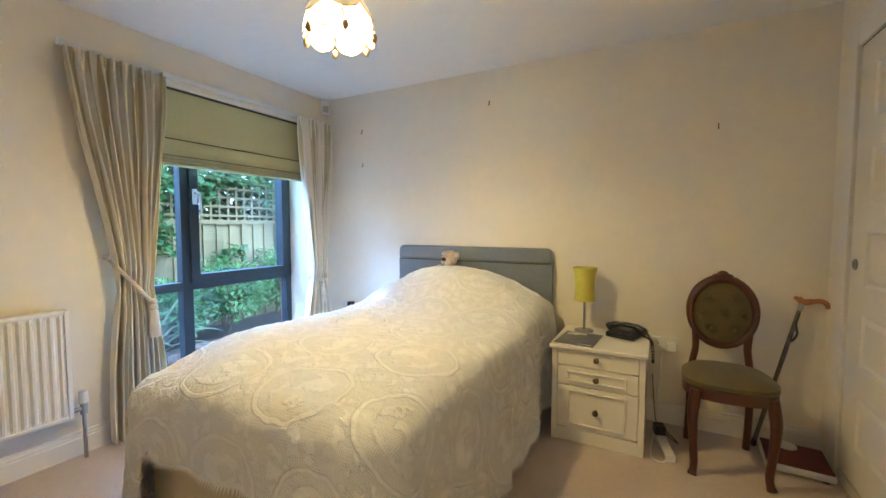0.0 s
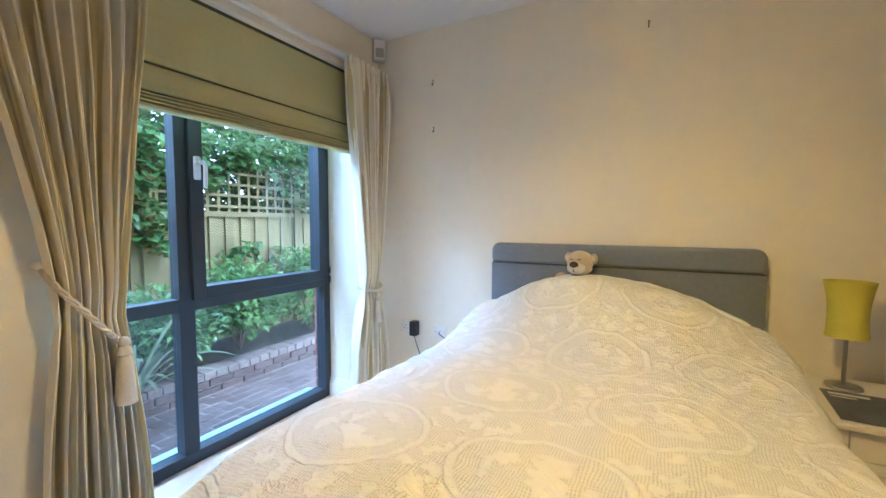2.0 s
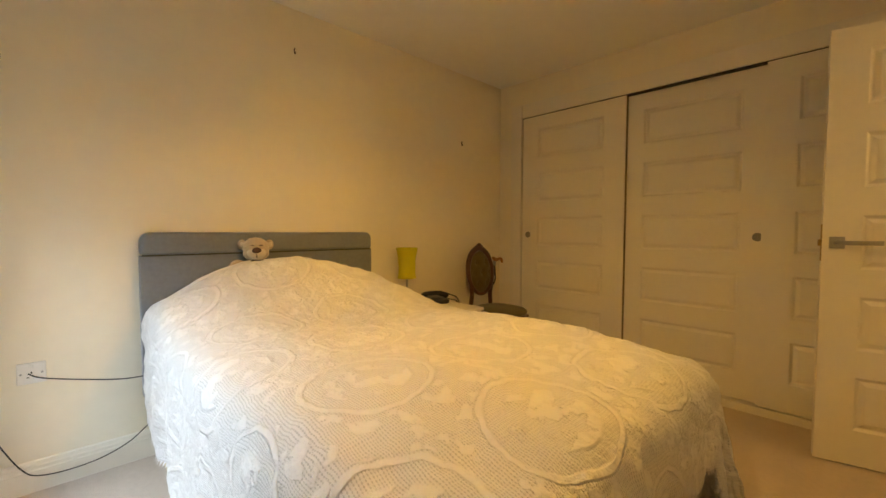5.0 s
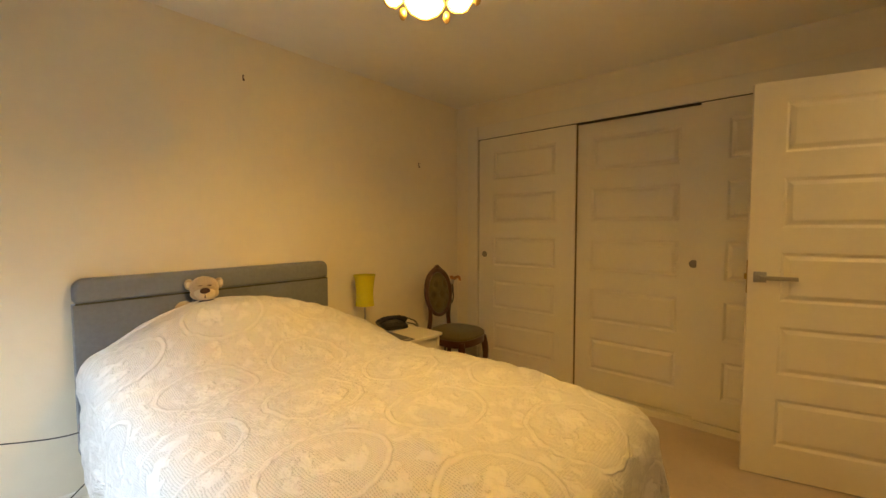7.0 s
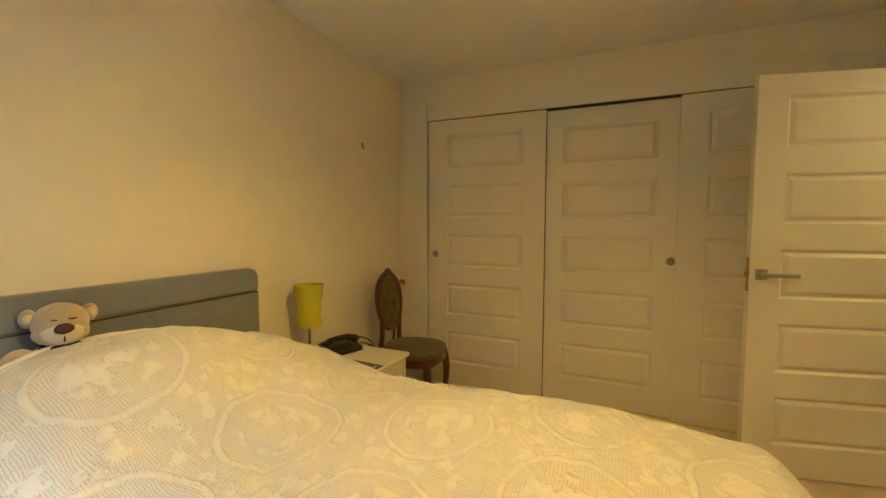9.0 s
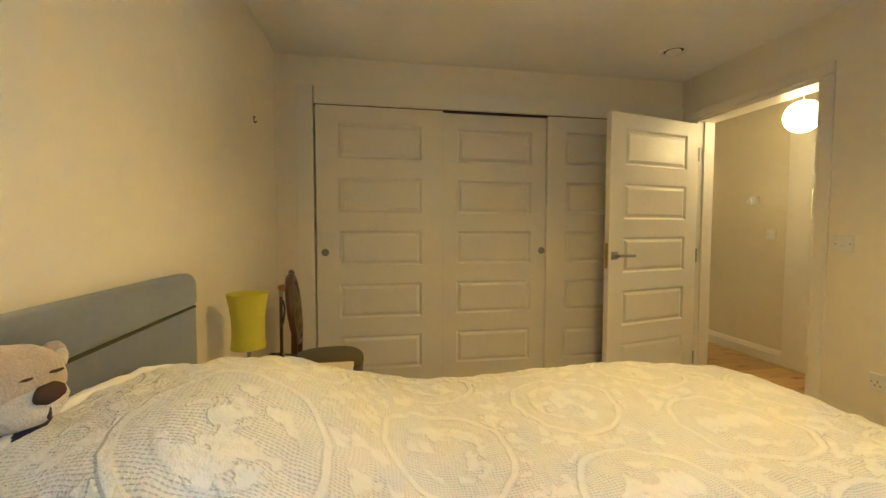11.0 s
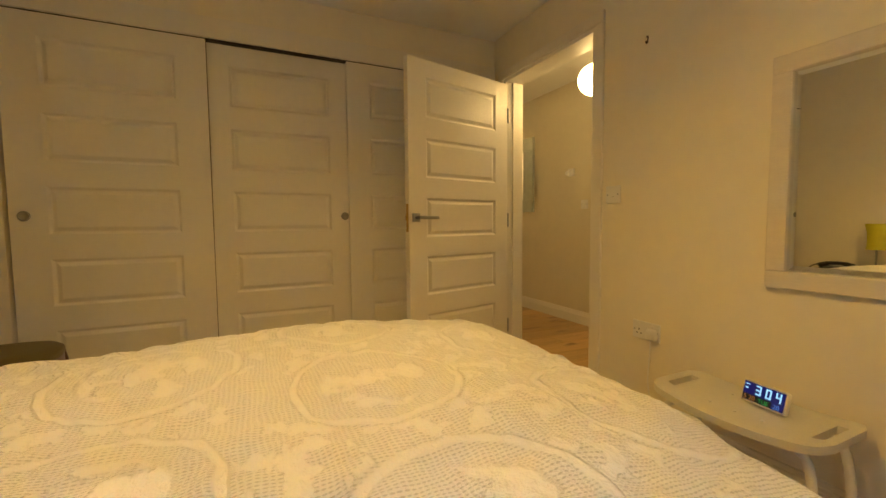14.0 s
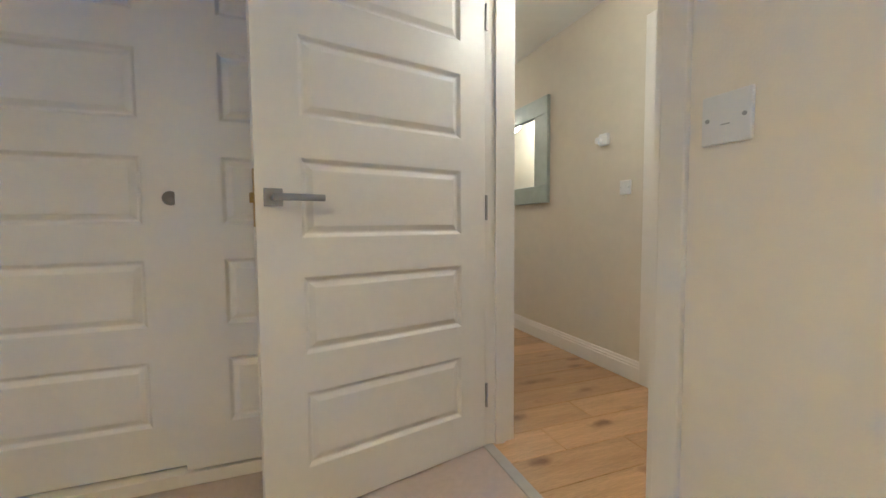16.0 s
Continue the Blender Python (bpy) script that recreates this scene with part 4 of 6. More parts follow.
for sx in (-1, 1):
    toy((sx * 0.066, 0.006, 0.022), 0.024, (0.85, 0.6, 1.1), 0)
    toy((sx * 0.067, -0.005, 0.021), 0.015, (0.8, 0.5, 1.0), 1)
    toy((sx * 0.020, -0.054, 0.019), 0.006, (1.7, 0.5, 0.35), 2, 10, 6)
toy((0, -0.064, -0.032), 0.010, (0.22, 0.4, 1.3), 2, 8, 6)
toy((0, 0.0, -0.066), 0.046, (1.1, 1.0, 0.30), 3)
toy((-0.01, 0.005, -0.15), 0.085, (1.05, 0.75, 1.15), 0)
toy((-0.088, -0.02, -0.112), 0.036, (1.25, 0.9, 1.6), 0)
for v_ in bm.verts:
    v_.co += v_.normal * 0.0022 * noise.noise(v_.co * 90)
bmesh.ops.transform(bm, matrix=TOYAT, verts=bm.verts)
tagged(link_mesh("soft_toy", bm, [TOY, TOYPALE, NOSE, NAVY], True), "beige plush bear with brown nose tucked against the headboard", "soft toy")

# ---- bedside cabinet and what stands on it ----
cab = thing("bedside_cabinet", "white three-drawer bedside cabinet with bronze knobs", "bedside cabinet")
NX0, NX1, NY0, NY1, NZ = -0.515, -0.035, 2.305, 2.785, 0.55
bm = bmesh.new()
slab(bm, NX0, NX0 + 0.03, NY0, NY1, 0, NZ - 0.02, bevel=0.002)
slab(bm, NX1 - 0.03, NX1, NY0, NY1, 0, NZ - 0.02, bevel=0.002)
slab(bm, NX0 + 0.03, NX1 - 0.03, NY1 - 0.015, NY1, 0.02, NZ - 0.02)
slab(bm, NX0 + 0.03, NX1 - 0.03, NY0 + 0.02, NY1 - 0.015, 0.05, 0.07)
slab(bm, NX0 + 0.03, NX1 - 0.03, NY0 + 0.025, NY0 + 0.035, 0.07, NZ - 0.02)
part("carcass", bm, GLOSS, cab)
part("plinth", B(NX0 + 0.03, NX1 - 0.03, NY0 + 0.002, NY0 + 0.02, 0.0, 0.075, bevel=0.002), GLOSS, cab)
part("top", B(NX0 - 0.012, NX1 + 0.012, NY0 - 0.018, NY1, NZ - 0.022, NZ, bevel=0.006, seg=3), GLOSS, cab)
for z0, z1, zk, framed in ((0.435, 0.522, 0.487, False), (0.325, 0.430, 0.376, True), (0.080, 0.320, 0.195, True)):
    bm = bmesh.new()
    a, b = NX0 + 0.033, NX1 - 0.033
    slab(bm, a, b, NY0 + 0.002, NY0 + 0.022, z0, z1, bevel=0.002)
    dr = part("drawer", bm, GLOSS, cab)
    if framed:
        for x0, x1, p, q in ((a + 0.055, b - 0.055, z0 + 0.022, z0 + 0.032), (a + 0.055, b - 0.055, z1 - 0.032, z1 - 0.022), (a + 0.055, a + 0.065, z0 + 0.032, z1 - 0.032), (b - 0.065, b - 0.055, z0 + 0.032, z1 - 0.032)):
            part("beading", B(x0, x1, NY0 - 0.007, NY0 + 0.004, p, q, bevel=0.003), GLOSS, dr)
    bm = bmesh.new()
    lathe(bm, [(0.001, 0.030), (0.010, 0.029), (0.0155, 0.024), (0.0155, 0.019), (0.009, 0.013), (0.007, 0.005), (0.011, 0.0)], seg=18)
    part("knob", moved(bm, pose((a + b) / 2, NY0 + 0.002, zk, 90, 0, 0)), BRONZE, dr, "dark bronze round knob", True)

lampx, lampy = -0.398, 2.665
tl = thing("table_lamp", "slim steel table lamp with a lime green waisted shade, switched off", "table lamp")
part("base", lathe(bmesh.new(), [(0.001, 0), (0.056, 0), (0.057, 0.004), (0.054, 0.009), (0.012, 0.012), (0.001, 0.012)], at=(lampx, lampy, NZ)), STEEL, tl, "round steel base", True)
bm = bmesh.new()
cyl(bm, (lampx, lampy, NZ + 0.01), (lampx, lampy, 0.76), 0.007)
part("stem", bm, STEEL, tl, smooth=True)
bm = bmesh.new()
prof = [(0.064, 0.0), (0.060, 0.03), (0.0585, 0.07), (0.060, 0.12), (0.066, 0.165), (0.075, 0.21)]
lathe(bm, prof + [(r - 0.003, z) for r, z in prof[::-1]] + [prof[0]], at=(lampx, lampy, 0.745), seg=40)
part("shade", bm, LIME, tl, "lime green waisted shade", True)

mag = thing("magazine", "dark blue glossy magazine lying on the bedside cabinet", "magazine")
MM = pose(-0.39, 2.44, NZ, 0, 0, -4)
part("pages", moved(B(-0.105, 0.105, -0.14, 0.14, 0.001, 0.006), MM), SHEET, mag)
part("cover", moved(B(-0.107, 0.107, -0.142, 0.142, 0.006, 0.008), MM), PAPERBLUE, mag, "dark blue photographic cover")
bm = bmesh.new()
for x0, x1, y0, y1 in ((-0.09, 0.02, 0.095, 0.115), (-0.09, -0.02, 0.07, 0.08), (0.02, 0.09, -0.12, -0.11)):
    part("print", moved(B(x0, x1, y0, y1, 0.0082, 0.0086), MM), OLDPLASTIC, mag, "pale printed bar")

tel = thing("telephone", "black corded telephone on the bedside cabinet", "telephone")
TM = pose(-0.155, 2.66, NZ, 0, 0, -18)
bm = bmesh.new()
vs = slab(bm, -0.085, 0.085, -0.10, 0.10, 0.0, 0.045, bevel=0.012)
for v_ in bm.verts:
    if v_.co.z > 0.02:
        v_.co.z += -0.014 + 0.05 * (v_.co.y + 0.10)
part("body", moved(bm, TM), BLACK, tel, smooth=True)
bm = bmesh.new()
tube(bm, spline([(-0.11, 0.0, 0.036), (-0.09, 0.005, 0.050), (-0.045, 0.01, 0.064), (0.0, 0.01, 0.067), (0.045, 0.01, 0.064), (0.09, 0.005, 0.050), (0.11, 0.0, 0.036)], 6), [0.024] * 6 + [0.02] * 6 + [0.016] * 13 + [0.02] * 6 + [0.024] * 6, 12)
part("handset", moved(bm, TM), BLACK, tel, "black handset", True)
bm = bmesh.new()
for r in range(4):
    for c in range(3):
        slab(bm, -0.03 + c * 0.024, -0.014 + c * 0.024, -0.085 + r * 0.018, -0.073 + r * 0.018, 0.027 + r * 0.0010, 0.036 + r * 0.0010, bevel=0.002)
part("keypad", moved(bm, TM), BLACK, tel)
bm = bmesh.new()
pts = []
base = spline([(-0.06, 2.60, NZ + 0.06), (-0.025, 2.55, NZ + 0.035), (-0.006, 2.53, NZ - 0.03), (-0.004, 2.53, NZ - 0.10), (-0.008, 2.54, NZ - 0.02), (-0.02, 2.58, NZ + 0.012), (-0.07, 2.64, NZ + 0.02)], 40)
for i, p in enumerate(base):
    pts.append(p + Vector((0.007 * math.cos(i * 0.9), 0.007 * math.sin(i * 0.9), 0.002 * math.sin(i * 0.9))))
tube(bm, pts, 0.0022, 5)
part("coiled_cord", bm, BLACK, tel, "black coiled cord", True)

# ---- balloon-back chair ----
chair = thing("balloon_back_chair", "mahogany balloon-back chair with buttoned olive green velvet", "chair")
CM = pose(0.328, 2.45, 0, 0, 0, 3)
bm = bmesh.new()
ring = []
for i in range(49):
    a = 2 * math.pi * i / 48
    ring.append(Vector((0.150 * math.cos(a), 0.175 + 0.02 * math.sin(a), 0.750 + 0.180 * math.sin(a))))
tube(bm, ring, [0.019 + 0.004 * math.sin(2 * math.pi * i / 48) for i in range(49)], 10)
part("back_frame", moved(bm, CM), MAHOG, chair, "polished oval mahogany back frame", True)
bm = bmesh.new()
for k, (dx, dz, r) in enumerate(((0, 0.205, 0.024), (-0.028, 0.192, 0.019), (0.028, 0.192, 0.019), (-0.055, 0.18, 0.014), (0.055, 0.18, 0.014))):
    ball(bm, (dx, 0.19, 0.750 + dz), r, (1.2, 0.7, 0.8), u=10, v=8)
part("carved_crest", moved(bm, CM), MAHOG, chair, "carved crest", True)
bm = bmesh.new()
buttons = [(-0.055, 0.07), (0.055, 0.07), (-0.095, -0.01), (0.0, -0.01), (0.095, -0.01), (-0.05, -0.09), (0.055, -0.09)]
ng = 24
cells = {}
for i in range(ng + 1):
    for k in range(48):
        r = i / ng
        a = 2 * math.pi * k / 48
        x, z = 0.137 * r * math.cos(a), 0.166 * r * math.sin(a)
        puff = 0.030 * (1 - r ** 4)
        for bx, bz in buttons:
            puff -= 0.022 * math.exp(-((x - bx) ** 2 + (z - bz) ** 2) / 0.0004)
        cells[i, k] = bm.verts.new((x, 0.175 - puff + 0.02 * z / 0.17, 0.750 + z)) if i or k == 0 else cells[0, 0]
for i in range(ng):
    for k in range(48):
        q = [cells[i, k], cells[i, (k + 1) % 48], cells[i + 1, (k + 1) % 48], cells[i + 1, k]]
        q = list(dict.fromkeys(q))
        bm.faces.new(q)
rear = [bm.verts.new((v.co.x, v.co.y + 0.016, v.co.z)) for v in (cells[ng, k] for k in range(48))]
for k in range(48):
    bm.faces.new((cells[ng, k], cells[ng, (k + 1) % 48], rear[(k + 1) % 48], rear[k]))
bm.faces.new(rear)
part("back_cushion", moved(bm, CM), VELVET, chair, "buttoned olive velvet back", True)
for bx, bz in buttons:
    bm = bmesh.new()
    ball(bm, (bx, 0.156 + 0.02 * bz / 0.17, 0.750 + bz), 0.009, (1, 0.5, 1), u=10, v=6)
    part("button", moved(bm, CM), VELVET, chair, smooth=True)
def seat_outline(grow, n=40):
    pts = []
    for i in range(n):
        a = 2 * math.pi * i / n
        c, s_ = math.cos(a), math.sin(a)
        w = (0.195 + grow) * (1 - 0.10 * s_)
        pts.append((w * math.copysign(abs(c) ** 0.75, c), 0.0 + (0.20 + grow) * math.copysign(abs(s_) ** 0.75, s_)))
    return pts
bm = bmesh.new()
outline_prism(bm, seat_outline(0.0), 0.385, 0.435)
part("seat_rail", moved(bm, CM), MAHOG, chair, "mahogany seat rail", True)
bm = bmesh.new()
prev = None
for g, z in ((-0.004, 0.435), (0.004, 0.445), (0.002, 0.462), (-0.02, 0.478), (-0.07, 0.490), (-0.13, 0.494)):
    cur = [bm.verts.new((x, y, z)) for x, y in seat_outline(g)]
    if prev:
        for i in range(40):
            bm.faces.new((prev[i], prev[(i + 1) % 40], cur[(i + 1) % 40], cur[i]))
    prev = cur
bm.faces.new(prev)
part("seat", moved(bm, CM), VELVET, chair, "olive velvet sprung seat", True)
for sx in (-1, 1):
    bm = bmesh.new()
    tube(bm, spline([(sx * 0.150, -0.155, 0.42), (sx * 0.163, -0.172, 0.30), (sx * 0.155, -0.165, 0.14), (sx * 0.150, -0.160, 0.05), (sx * 0.158, -0.172, 0.0)], 5), [0.026] * 4 + [0.025, 0.024, 0.022, 0.021, 0.020] + [0.018] * 6 + [0.017] * 4 + [0.020, 0.022], 10)
    part("front_leg", moved(bm, CM), MAHOG, chair, smooth=True)
    bm = bmesh.new()
    tube(bm, spline([(sx * 0.122, 0.163, 0.64), (sx * 0.118, 0.165, 0.55), (sx * 0.135, 0.170, 0.42), (sx * 0.138, 0.175, 0.20), (sx * 0.140, 0.215, 0.0)], 5), 0.0175, 10)
    part("back_leg", moved(bm, CM), MAHOG, chair, smooth=True)

# ---- walking stick, scales, extension lead ----
cane = thing("walking_stick", "folding walking stick with a honey wooden handle leaning in the corner", "walking stick")
bm = bmesh.new()
tube(bm, [(0.50, 2.74, 0.01), (0.685, 2.775, 0.80)], 0.0105, 12)
part("shaft", bm, CANEPAT, cane, "mottled brown patterned shaft", True)
bm = bmesh.new()
tube(bm, spline([(0.655, 2.774, 0.835), (0.672, 2.775, 0.828), (0.695, 2.776, 0.812), (0.73, 2.777, 0.818), (0.768, 2.778, 0.822), (0.790, 2.778, 0.805), (0.792, 2.778, 0.785)], 6), [0.010] * 6 + [0.016] * 12 + [0.013] * 12 + [0.011] * 7, 12)
part("handle", bm, CANEWOOD, cane, "honey-coloured curved wooden handle", True)
bm = bmesh.new()
tube(bm, [(0.678, 2.7735, 0.765), (0.686, 2.775, 0.805)], 0.0135, 12)
part("collar", bm, STEEL, cane, "metal collar", True)
bm = bmesh.new()
tube(bm, spline([(0.675, 2.765, 0.75), (0.66, 2.75, 0.70), (0.668, 2.755, 0.64), (0.645, 2.76, 0.60), (0.655, 2.765, 0.67), (0.675, 2.77, 0.74)], 6), 0.006, 6)
part("wrist_strap", bm, BLACK, cane, "black wrist strap", True)
bm = bmesh.new()
cyl(bm, (0.499, 2.7398, 0.0), (0.506, 2.741, 0.035), 0.015, 0.012)
part("ferrule", bm, BLACK, cane, "black rubber ferrule", True)

sc = thing("bathroom_scales", "bathroom scales with a dark red mat on the carpet", "scales")
SM = pose(0.645, 2.60, 0, 0, 0, -4)
part("body", moved(B(-0.135, 0.135, -0.135, 0.135, 0.012, 0.048, bevel=0.012, seg=3), SM), PLASTIC, sc, "white metal body", True)
part("mat", moved(B(-0.128, 0.128, -0.128, 0.128, 0.048, 0.054, bevel=0.003), SM), REDMAT, sc, "dark red ribbed mat")
bm = bmesh.new()
cyl(bm, (-0.02, 0.085, 0.05), (-0.02, 0.085, 0.062), 0.045, 0.042, 24)
part("dial", moved(bm, SM), PLASTIC, sc, "white dial window", True)
for sx in (-1, 1):
    for sy in (-1, 1):
        bm = bmesh.new()
        cyl(bm, (sx * 0.1, sy * 0.1, 0), (sx * 0.1, sy * 0.1, 0.014), 0.015)
        part("foot", moved(bm, SM), BLACK, sc)


def cable(name, pts, r, mat, label):
    th = thing(name, label, "cable")
    part("lead", tube(bmesh.new(), spline(pts, 8), r, 6), mat, th, smooth=True)
    return th


ext = thing("extension_lead", "white extension socket block on the carpet beside the cabinet", "extension lead")
part("block", moved(B(-0.026, 0.026, -0.13, 0.13, 0.0, 0.036, bevel=0.006), pose(0.062, 2.46, 0, 0, 0, 12)), PLASTIC, ext)
part("adapter", moved(B(-0.028, 0.028, -0.035, 0.035, 0.036, 0.085, bevel=0.006), pose(0.038, 2.565, 0, 0, 0, 12)), BLACK, ext, "black plug adapter")
part("lead", tube(bmesh.new(), spline([(0.075, 2.335, 0.018), (0.05, 2.30, 0.006), (0.005, 2.33, 0.006), (0.0, 2.45, 0.006), (0.01, 2.60, 0.006), (0.02, 2.74, 0.02), (0.03, 2.79, 0.25), (0.045, 2.795, 0.45)], 8), 0.004, 6), PLASTIC, ext, "white flex", True)
cable("cable", [(0.05, 2.55, 0.08), (0.11, 2.50, 0.05), (0.13, 2.55, 0.006), (0.08, 2.62, 0.006), (0.02, 2.70, 0.05), (-0.005, 2.79, 0.3)], 0.0025, BLACK, "thin black cable beside the bedside cabinet")

# ---- sockets, switches, hooks and sensors ----
def wall_plate(name, m, w, h, label, category, double=False, rocker=False, blank=False):
    """A plate in x (across) and z (up) whose back lies on y = 0 and front at y = -0.009."""
    th = thing(name, label, category)
    part("plate", moved(B(-w / 2, w / 2, -0.009, 0.0, -h / 2, h / 2, bevel=0.003), m), PLASTIC, th)
    if blank:
        part("print", moved(B(-0.008, 0.008, -0.0096, -0.0088, -0.012, -0.010), m), STEEL, th, "small grey printed bar")
    elif rocker:
        for x in ((-0.018, 0.018) if double else (0,)):
            part("rocker", moved(B(x - 0.010, x + 0.010, -0.013, -0.008, -0.013, 0.013, bevel=0.002), m), PLASTIC, th)
    else:
        for x in ((-w / 4, w / 4) if double else (0,)):
            bm = bmesh.new()
            for a, b, c, d in ((-0.002, 0.002, 0.002, 0.011), (-0.014, -0.007, -0.014, -0.010), (0.007, 0.014, -0.014, -0.010)):
                slab(bm, x + a, x + b, -0.0098, -0.0088, c - 0.004, d - 0.004)
            part("pin_holes", moved(bm, m), SOCKETDARK, th)
            part("rocker", moved(B(x - 0.006, x + 0.006, -0.013, -0.008, 0.018, 0.034, bevel=0.002), m), PLASTIC, th)
    for x in (-w / 2 + 0.012, w / 2 - 0.012):
        bm = bmesh.new()
        cyl(bm, (x, -0.0105, 0), (x, -0.008, 0), 0.004, seg=10)
        part("screw", moved(bm, m), STEEL, th)
    return th


def facing(x, y, z, turn):
    return pose(x, y, z, 0, 0, turn)


wall_plate("wall_socket", facing(-2.445, Y1, 0.50, 0), 0.146, 0.086, "white double socket on the headboard wall, partly used", "socket", True)
wall_plate("wall_socket", facing(-2.225, Y1, 0.49, 0), 0.086, 0.086, "white single outlet with a dark cable", "socket")
wall_plate("wall_socket", facing(0.055, Y1, 0.49, 0), 0.146, 0.086, "white double socket behind the bedside cabinet", "socket", True)
wall_plate("wall_socket", facing(-0.557, Y0, 0.468, 180), 0.146, 0.086, "white double socket with a white plug in it", "socket", True)
wall_plate("light_switch", facing(-0.345, Y0, 1.128, 180), 0.09, 0.09, "white fused outlet plate beside the doorway", "wall plate", blank=True)
wall_plate("light_switch", facing(1.052, HY0, 1.156, 180), 0.086, 0.086, "white light switch on the hall wall", "switch", False, True)
th = thing("plug_adapter", "black plug-in charger in the wall socket", "charger")
part("body", B(-2.425, -2.375, Y1 - 0.06, Y1 - 0.009, 0.45, 0.545, bevel=0.008), BLACK, th)
part("lead", tube(bmesh.new(), spline([(-2.40, Y1 - 0.04, 0.455), (-2.36, Y1 - 0.03, 0.33), (-2.27, Y1 - 0.025, 0.12), (-2.20, Y1 - 0.04, 0.07), (-2.05, Y1 - 0.035, 0.065), (-1.93, Y1 - 0.03, 0.10), (-1.85, Y1 - 0.03, 0.16)], 8), 0.0025, 6), BLACK, th, "thin black lead", True)
cable("cable", [(-2.235, Y1 - 0.012, 0.49), (-2.19, Y1 - 0.04, 0.47), (-2.05, Y1 - 0.045, 0.43), (-1.93, Y1 - 0.05, 0.405), (-1.82, Y1 - 0.05, 0.40)], 0.0025, BLACK, "thin black cable running behind the bed")
th = thing("plug", "white three-pin plug in the wall socket", "plug")
bm = bmesh.new()
slab(bm, -0.627, -0.573, Y0 + 0.009, Y0 + 0.044, 0.434, 0.488, bevel=0.0165, seg=4)
part("body", bm, PLASTIC, th, smooth=True)
part("lead", tube(bmesh.new(), spline([(-0.60, Y0 + 0.03, 0.44), (-0.595, Y0 + 0.028, 0.36), (-0.59, Y0 + 0.03, 0.24), (-0.61, Y0 + 0.03, 0.13), (-0.64, Y0 + 0.05, 0.03), (-0.75, Y0 + 0.05, 0.006)], 8), 0.003, 6), PLASTIC, th, "white flex", True)
th = thing("plug", "white plug in the socket behind the cabinet", "plug")
part("body", B(0.065, 0.115, Y1 - 0.05, Y1 - 0.009, 0.455, 0.51, bevel=0.010), PLASTIC, th, smooth=True)


def hook(x, y, z, out):
    th = thing("picture_hook", "small tarnished brass picture hook on the bare wall", "hook", "picture hooks")
    bm = bmesh.new()
    tube(bm, spline([(x, y + out * 0.001, z + 0.018), (x, y + out * 0.002, z), (x, y + out * 0.004, z - 0.012), (x, y + out * 0.012, z - 0.016), (x, y + out * 0.014, z - 0.006)], 4), 0.0028, 6)
    cyl(bm, (x, y, z + 0.012), (x, y + out * 0.010, z + 0.014), 0.003, seg=8)
    part("hook", bm, NOSE, th, "dark tarnished hook", True)


for x, z in ((-2.281, 2.024), (-2.275, 1.742), (0.291, 1.784), (-1.108, 2.107)):
    hook(x, Y1, z, -1)
hook(-0.526, Y0, 1.827, 1)

pir = thing("motion_detector", "white infrared alarm sensor high in the corner", "sensor")
PM = pose(X0 + 0.046, Y1 - 0.046, 2.268, 0, 0, 45)
part("body", moved(B(-0.038, 0.038, -0.026, 0.024, -0.066, 0.066, bevel=0.010, seg=3), PM), PLASTIC, pir, smooth=True)
part("lens", moved(B(-0.026, 0.026, -0.031, -0.018, -0.048, 0.010, bevel=0.006), PM), SENSORLENS, pir, "frosted lens", True)

vent = thing("ceiling_vent", "round white extract vent on the ceiling", "vent")
part("rim", lathe(bmesh.new(), [(0.058, 0.0), (0.085, 0.0), (0.086, -0.008), (0.078, -0.016), (0.062, -0.012), (0.058, 0.0)], at=(0.31, 0.29, H)), PLASTIC, vent, smooth=True)
part("disc", lathe(bmesh.new(), [(0.001, -0.02), (0.034, -0.022), (0.046, -0.014), (0.043, -0.008), (0.001, -0.006)], at=(0.31, 0.29, H)), PLASTIC, vent, smooth=True)
# dark disc puts the shade of the open throat on the ceiling
part("throat", lathe(bmesh.new(), [(0.001, -0.001), (0.060, -0.001), (0.060, -0.003), (0.001, -0.003)], at=(0.31, 0.29, H)), DARK, vent)

# ---- pendant with glass petals ----
pend = thing("pendant_light", "lit brass pendant with scalloped opal and amber glass petals", "ceiling light")
px, py, pz = PENDANT
bm = bmesh.new()
cyl(bm, (px, py, pz + 0.22), (px, py, H - 0.03), 0.004)
part("flex", bm, BRASS, pend)
part("ceiling_rose", lathe(bmesh.new(), [(0.001, 0), (0.05, 0), (0.048, -0.012), (0.02, -0.03), (0.001, -0.03)], at=(px, py, H)), BRASS, pend, smooth=True)
part("lamp_holder", lathe(bmesh.new(), [(0.001, 0.23), (0.02, 0.225), (0.03, 0.205), (0.018, 0.19), (0.018, 0.15), (0.001, 0.15)], at=(px, py, pz)), BRASS, pend, smooth=True)


def shade_r(s):
    """Radius and height of the shade from crown (0) to rim (1)."""
    return 0.033 + 0.114 * math.sin(s * math.pi / 2) ** 0.9, 0.205 - 0.195 * (1 - math.cos(s * math.pi / 2)) ** 0.85


